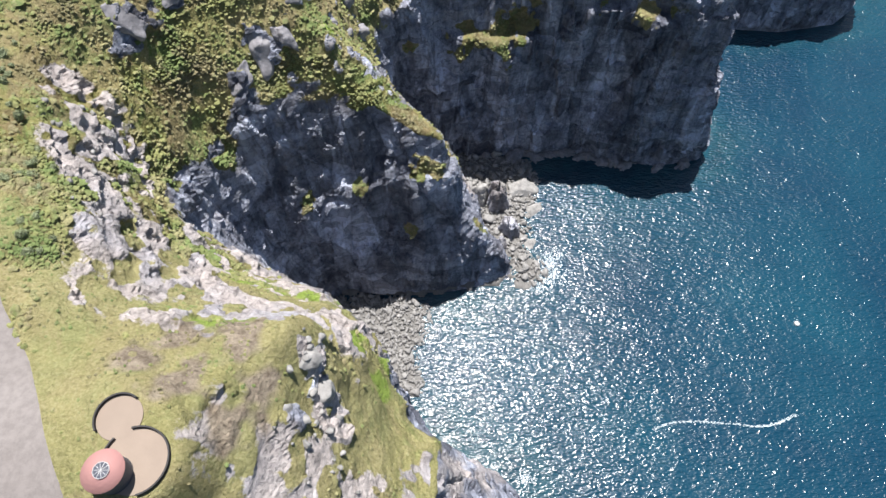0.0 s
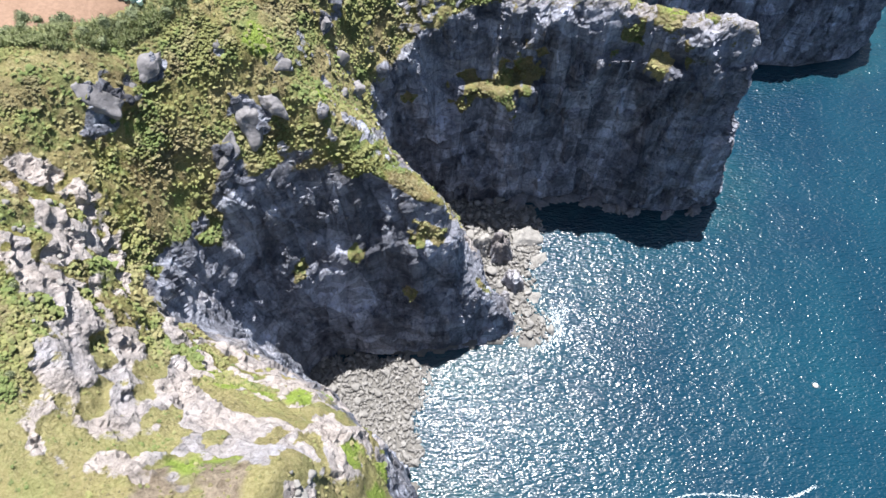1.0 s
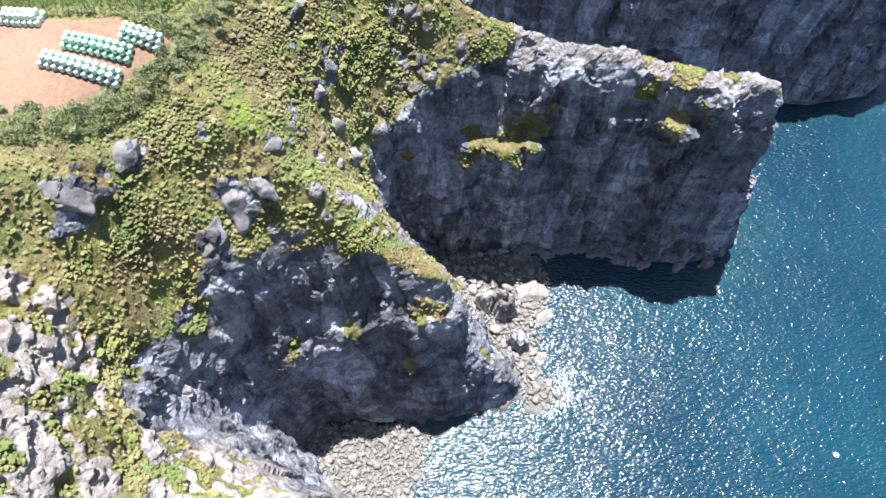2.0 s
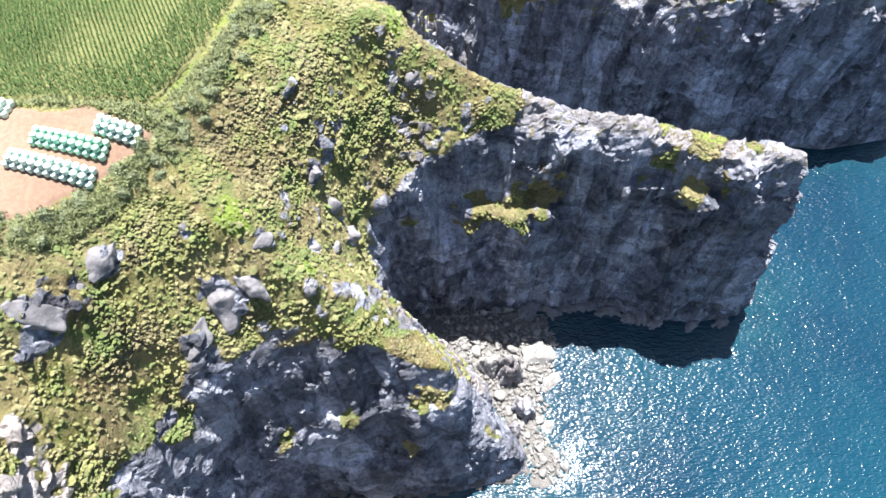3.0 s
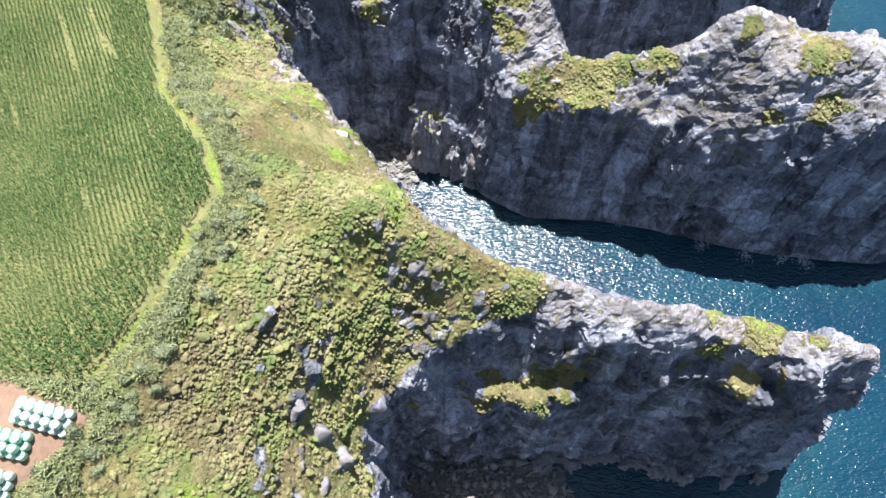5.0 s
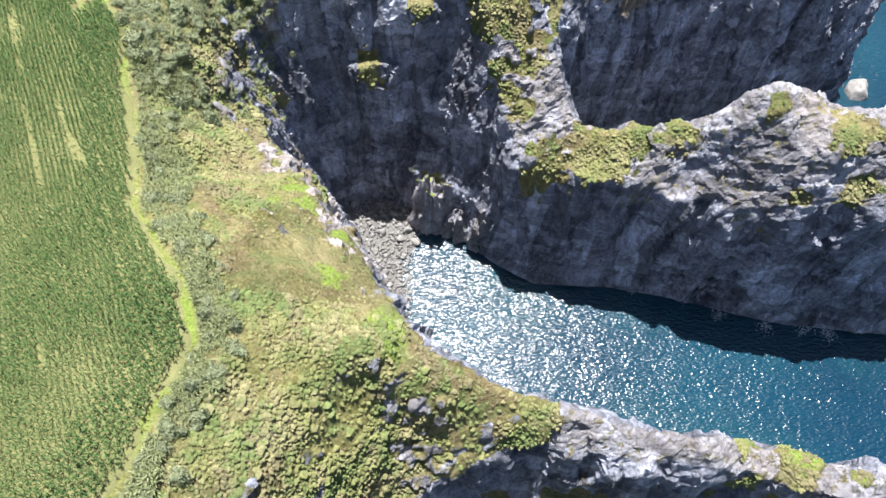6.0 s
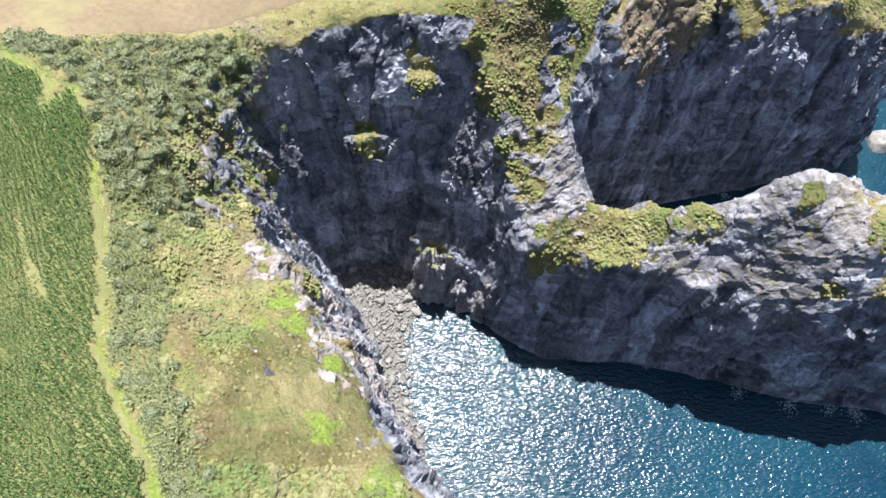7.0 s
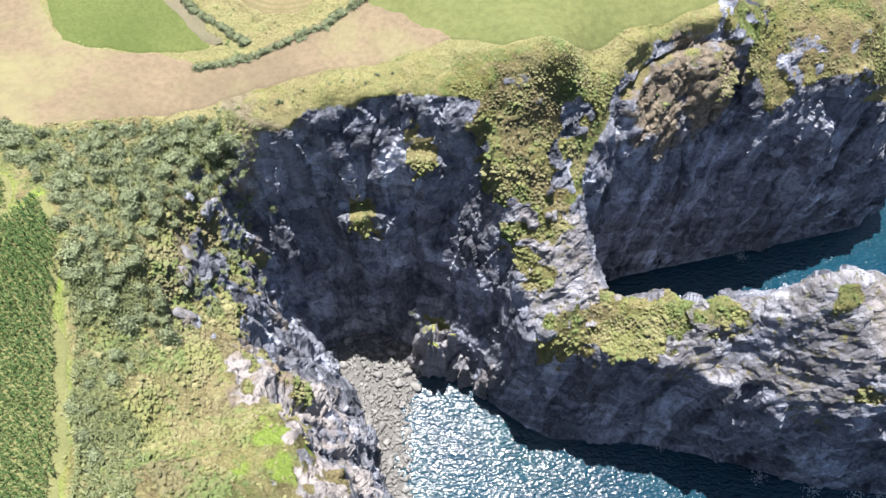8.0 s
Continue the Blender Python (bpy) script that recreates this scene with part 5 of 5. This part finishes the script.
for n, (x, y, r) in enumerate([(40.5, 103, 6.0), (36, 100, 4), (41, 109, 4), (66, 248, 2), (96, 238, 2.5), (134, 231, 3), (44, 112, 2), (69, 156, 3), (56, 159.5, 2), (21, 157.5, 3), (26, 31, 2.6), (112, 234, 3), (126, 234, 3.5), (84, 244.5, 2), (29, 126, 3), (108, 318, 2)]):
    foam(x, y, r, 300 + n)


def wake():
    """A thin curved line of foam left on the open water."""
    rng = np.random.default_rng(333)
    line = np.array([(70, 47), (75, 48.7), (83, 49.4), (90, 48.9), (97, 48.4), (103, 47.6), (108, 47.8), (113, 49.3), (118, 51.5)])
    n = 420
    s = rng.uniform(0, len(line) - 1.001, n)
    i = s.astype(int)
    at = line[i] + (line[i + 1] - line[i]) * (s - i)[:, None] + rng.normal(0, 0.22, (n, 2))
    ring = np.arange(6) / 6 * 6.283
    v = np.concatenate([[(0, 0, 0)], np.stack([np.cos(ring), np.sin(ring), 0 * ring], -1)])
    size = rng.uniform(0.07, 0.22, n)
    ob = scatter("wake", v, [(0, 1 + k, 1 + (k + 1) % 6) for k in range(6)], np.concatenate([at, 0.06 + 0.01 * rng.uniform(size=(n, 1))], 1), rng.uniform(0, 0.6, n),
                 np.stack([size * 1.6, size * 0.6, size], -1), FOAM, 0.4, 12)
    tagged(ob, "thin curved line of foam on open water", "foam", kind="stuff")


wake()


# ---- the yard's bales ----
GREEN_WRAP = plain("pale_green_film", (0.40, 0.70, 0.54), 0.4, 0.12, 0.5, 0.5)
WHITE_WRAP = plain("pale_blue_white_film", (0.58, 0.74, 0.68), 0.4, 0.1, 0.5, 0.5)


def bale_mesh(material, seed):
    """A round bale in stretch film: a drum with soft shoulders and sagging sides, standing on end once turned up."""
    bm = bmesh.new()
    ring, rows = 18, ((-0.6, 0.25), (-0.6, 0.5), (-0.52, 0.62), (-0.3, 0.66), (0, 0.655), (0.3, 0.66), (0.52, 0.62), (0.6, 0.5), (0.6, 0.25))
    loops = []
    for x, r in rows:
        loops.append([bm.verts.new((x, r * math.cos(a) * 1.03, r * math.sin(a) + 0.01 * noise.noise((x * 4, a * 2, seed)))) for a in [k / ring * 2 * math.pi for k in range(ring)]])
    for a, b in zip(loops, loops[1:]):
        for k in range(ring):
            bm.faces.new((a[k], a[(k + 1) % ring], b[(k + 1) % ring], b[k]))
    bm.faces.new(loops[0])
    bm.faces.new(loops[-1][::-1])
    bmesh.ops.recalc_face_normals(bm, faces=bm.faces[:])
    me = bpy.data.meshes.new("bale")
    bm.to_mesh(me)
    bm.free()
    me.materials.append(material)
    me.polygons.foreach_set("use_smooth", np.ones(len(me.polygons), bool))
    return me


def stack_bales(x, y, turn, rows, columns, me, label, group):
    """Bales side by side in rows, with a second layer in the hollows of the first."""
    c, s = math.cos(radians(turn)), math.sin(radians(turn))
    rng = random.Random(int(x * 7))
    for layer in range(2):
        for i in range(rows if layer == 0 else rows - 1):
            for k in range(columns if layer == 0 else columns - 1):
                a, b = 1.36 * (k + 0.5 * layer) + rng.uniform(-0.05, 0.05), 1.3 * (i + 0.5 * layer)
                px, py = x + a * c - b * s, y + a * s + b * c
                z = float(land(np.array([px]), np.array([py]))[0]) + 0.14 + 0.6 + 1.19 * layer
                thing("silage_bale", me, pose(px, py, z, 0, 90, turn + rng.uniform(-20, 20)), label, "bale", group)


GREEN_BALE, WHITE_BALE = bale_mesh(GREEN_WRAP, 1), bale_mesh(WHITE_WRAP, 2)
stack_bales(-76.5, 142.6, -9, 3, 10, GREEN_BALE, "round silage bale in pale green wrap, stacked in the yard", "green bales in the yard")
stack_bales(-79.5, 137.6, -9, 3, 11, WHITE_BALE, "round silage bale in whitish wrap, stacked in the yard", "white bales in the yard")
stack_bales(-66.0, 145.6, -14, 3, 6, WHITE_BALE, "round silage bale in whitish wrap, stacked in the yard", "white bales in the yard")
stack_bales(-92.0, 150.5, -9, 3, 7, WHITE_BALE, "round silage bale in whitish wrap, stacked in the yard", "white bales in the yard")


# ---- the round viewpoint building, its terrace and the buoy ----
PINK = plain("faded_pink_render", (0.44, 0.235, 0.22), 0.8, 0.1, 1.5)
SLATE = plain("dark_blue_grey_wall", (0.075, 0.085, 0.11), 0.5, 0.2, 0.8)
PAVING = plain("pinkish_paving", (0.29, 0.235, 0.19), 0.85, 0.14, 2.5)
BASALT = plain("dark_basalt_masonry", (0.06, 0.058, 0.06), 0.85, 0.3, 0.4)
BRIGHT = plain("white_painted_metal", (0.6, 0.6, 0.6), 0.4, 0.08, 0.5)


def turned(profile, segments=40):
    """A body of revolution from (radius, height) pairs."""
    bm = bmesh.new()
    loops = [[bm.verts.new((r * math.cos(a), r * math.sin(a), z)) for a in [k / segments * 2 * math.pi for k in range(segments)]] for r, z in profile]
    for a, b in zip(loops, loops[1:]):
        for k in range(segments):
            bm.faces.new((a[k], a[(k + 1) % segments], b[(k + 1) % segments], b[k]))
    bm.faces.new(loops[0][::-1])
    bm.faces.new(loops[-1])
    return bm


def arc_wall(bm, x, y, r, a0, a1, thick, low, high, steps=28):
    """A curved wall from angle a0 to a1, in degrees."""
    rows = []
    for k in range(steps + 1):
        a = radians(a0 + (a1 - a0) * k / steps)
        rows.append([bm.verts.new((x + q * math.cos(a), y + q * math.sin(a), z)) for q, z in ((r, low), (r + thick, low), (r + thick, high), (r, high))])
    for a, b in zip(rows, rows[1:]):
        for k in range(4):
            bm.faces.new((a[k], a[(k + 1) % 4], b[(k + 1) % 4], b[k]))
    bm.faces.new(rows[0][::-1])
    bm.faces.new(rows[-1])
    bmesh.ops.recalc_face_normals(bm, faces=bm.faces[:])


def build_viewpoint():
    x, y = -43.6, 13.4
    z = TERRACE_HEIGHT
    house = tagged(new("round_kiosk"), "round kiosk with a faded pink roof beside the terrace", "kiosk")
    house.matrix_world = pose(x, y, z)
    part("wall", turned([(2.45, -1.0), (2.45, 3.3), (2.3, 3.3)]), SLATE, house, "dark blue-grey round wall")
    part("roof", turned([(2.4, 3.3), (2.75, 3.32), (2.8, 3.5), (1.1, 3.75), (1.05, 3.85)]), PINK, house, "faded pink flat conical roof", True)
    wheel = part("roof_light", turned([(1.05, 3.7), (1.05, 3.95), (0.9, 3.99)]), SLATE, house, "dark round roof light")
    rim = bmesh.new()
    arc_wall(rim, 0, 0, 1.02, 0, 360, 0.05, 3.85, 4.05, 32)
    part("rim", rim, BRIGHT, wheel)
    for k in range(10):
        bm = bmesh.new()
        bmesh.ops.create_cube(bm, size=1, matrix=Matrix.Rotation(k * math.pi / 5, 4, "Z") @ Matrix.Translation((0.5, 0, 4.05)) @ Matrix.Diagonal((0.98, 0.045, 0.06, 1)))
        part("spoke", bm, BRIGHT, wheel)
    hub = turned([(0.12, 3.95), (0.12, 4.12), (0.06, 4.16)], 14)
    part("hub", hub, BRIGHT, wheel)
    terrace = tagged(new("terrace"), "paved round terrace with low dark stone walls", "terrace")
    terrace.matrix_world = pose(-41.5, 15.4, z)
    back = terrace.matrix_world.inverted()

    for cx, cy, r, arcs in ((-41.2, 15.2, 4.4, ((-75, 108), (140, 165))), (-44.8, 21.0, 3.2, ((55, 215),))):
        h = TERRACE_HEIGHT + (0.12 if r > 4 else 0.125)
        slab = turned([(r, h - 4), (r, h), (r - 0.05, h + 0.04)])
        bmesh.ops.translate(slab, verts=slab.verts[:], vec=(cx, cy, 0))
        bmesh.ops.transform(slab, matrix=back, verts=slab.verts[:])
        part("paving", slab, PAVING, terrace, "sun-bleached pinkish paving")
        for a0, a1 in arcs:
            bm = bmesh.new()
            arc_wall(bm, cx, cy, r, a0, a1, 0.22, h - 4, h + 0.6)
            bmesh.ops.transform(bm, matrix=back, verts=bm.verts[:])
            part("low_wall", bm, BASALT, terrace, "low dark stone wall")


build_viewpoint()


def build_buoy():
    ob = tagged(new("buoy"), "white round float riding on the open sea", "buoy")
    ob.matrix_world = pose(127, 84, 0)
    part("float", turned([(0.3, -0.4), (0.85, -0.2), (1.0, 0.15), (0.85, 0.5), (0.4, 0.7)], 20), BRIGHT, ob, "", True)
    part("mast", turned([(0.06, 0.65), (0.06, 1.3), (0.03, 1.34)], 8), BRIGHT, ob)


build_buoy()
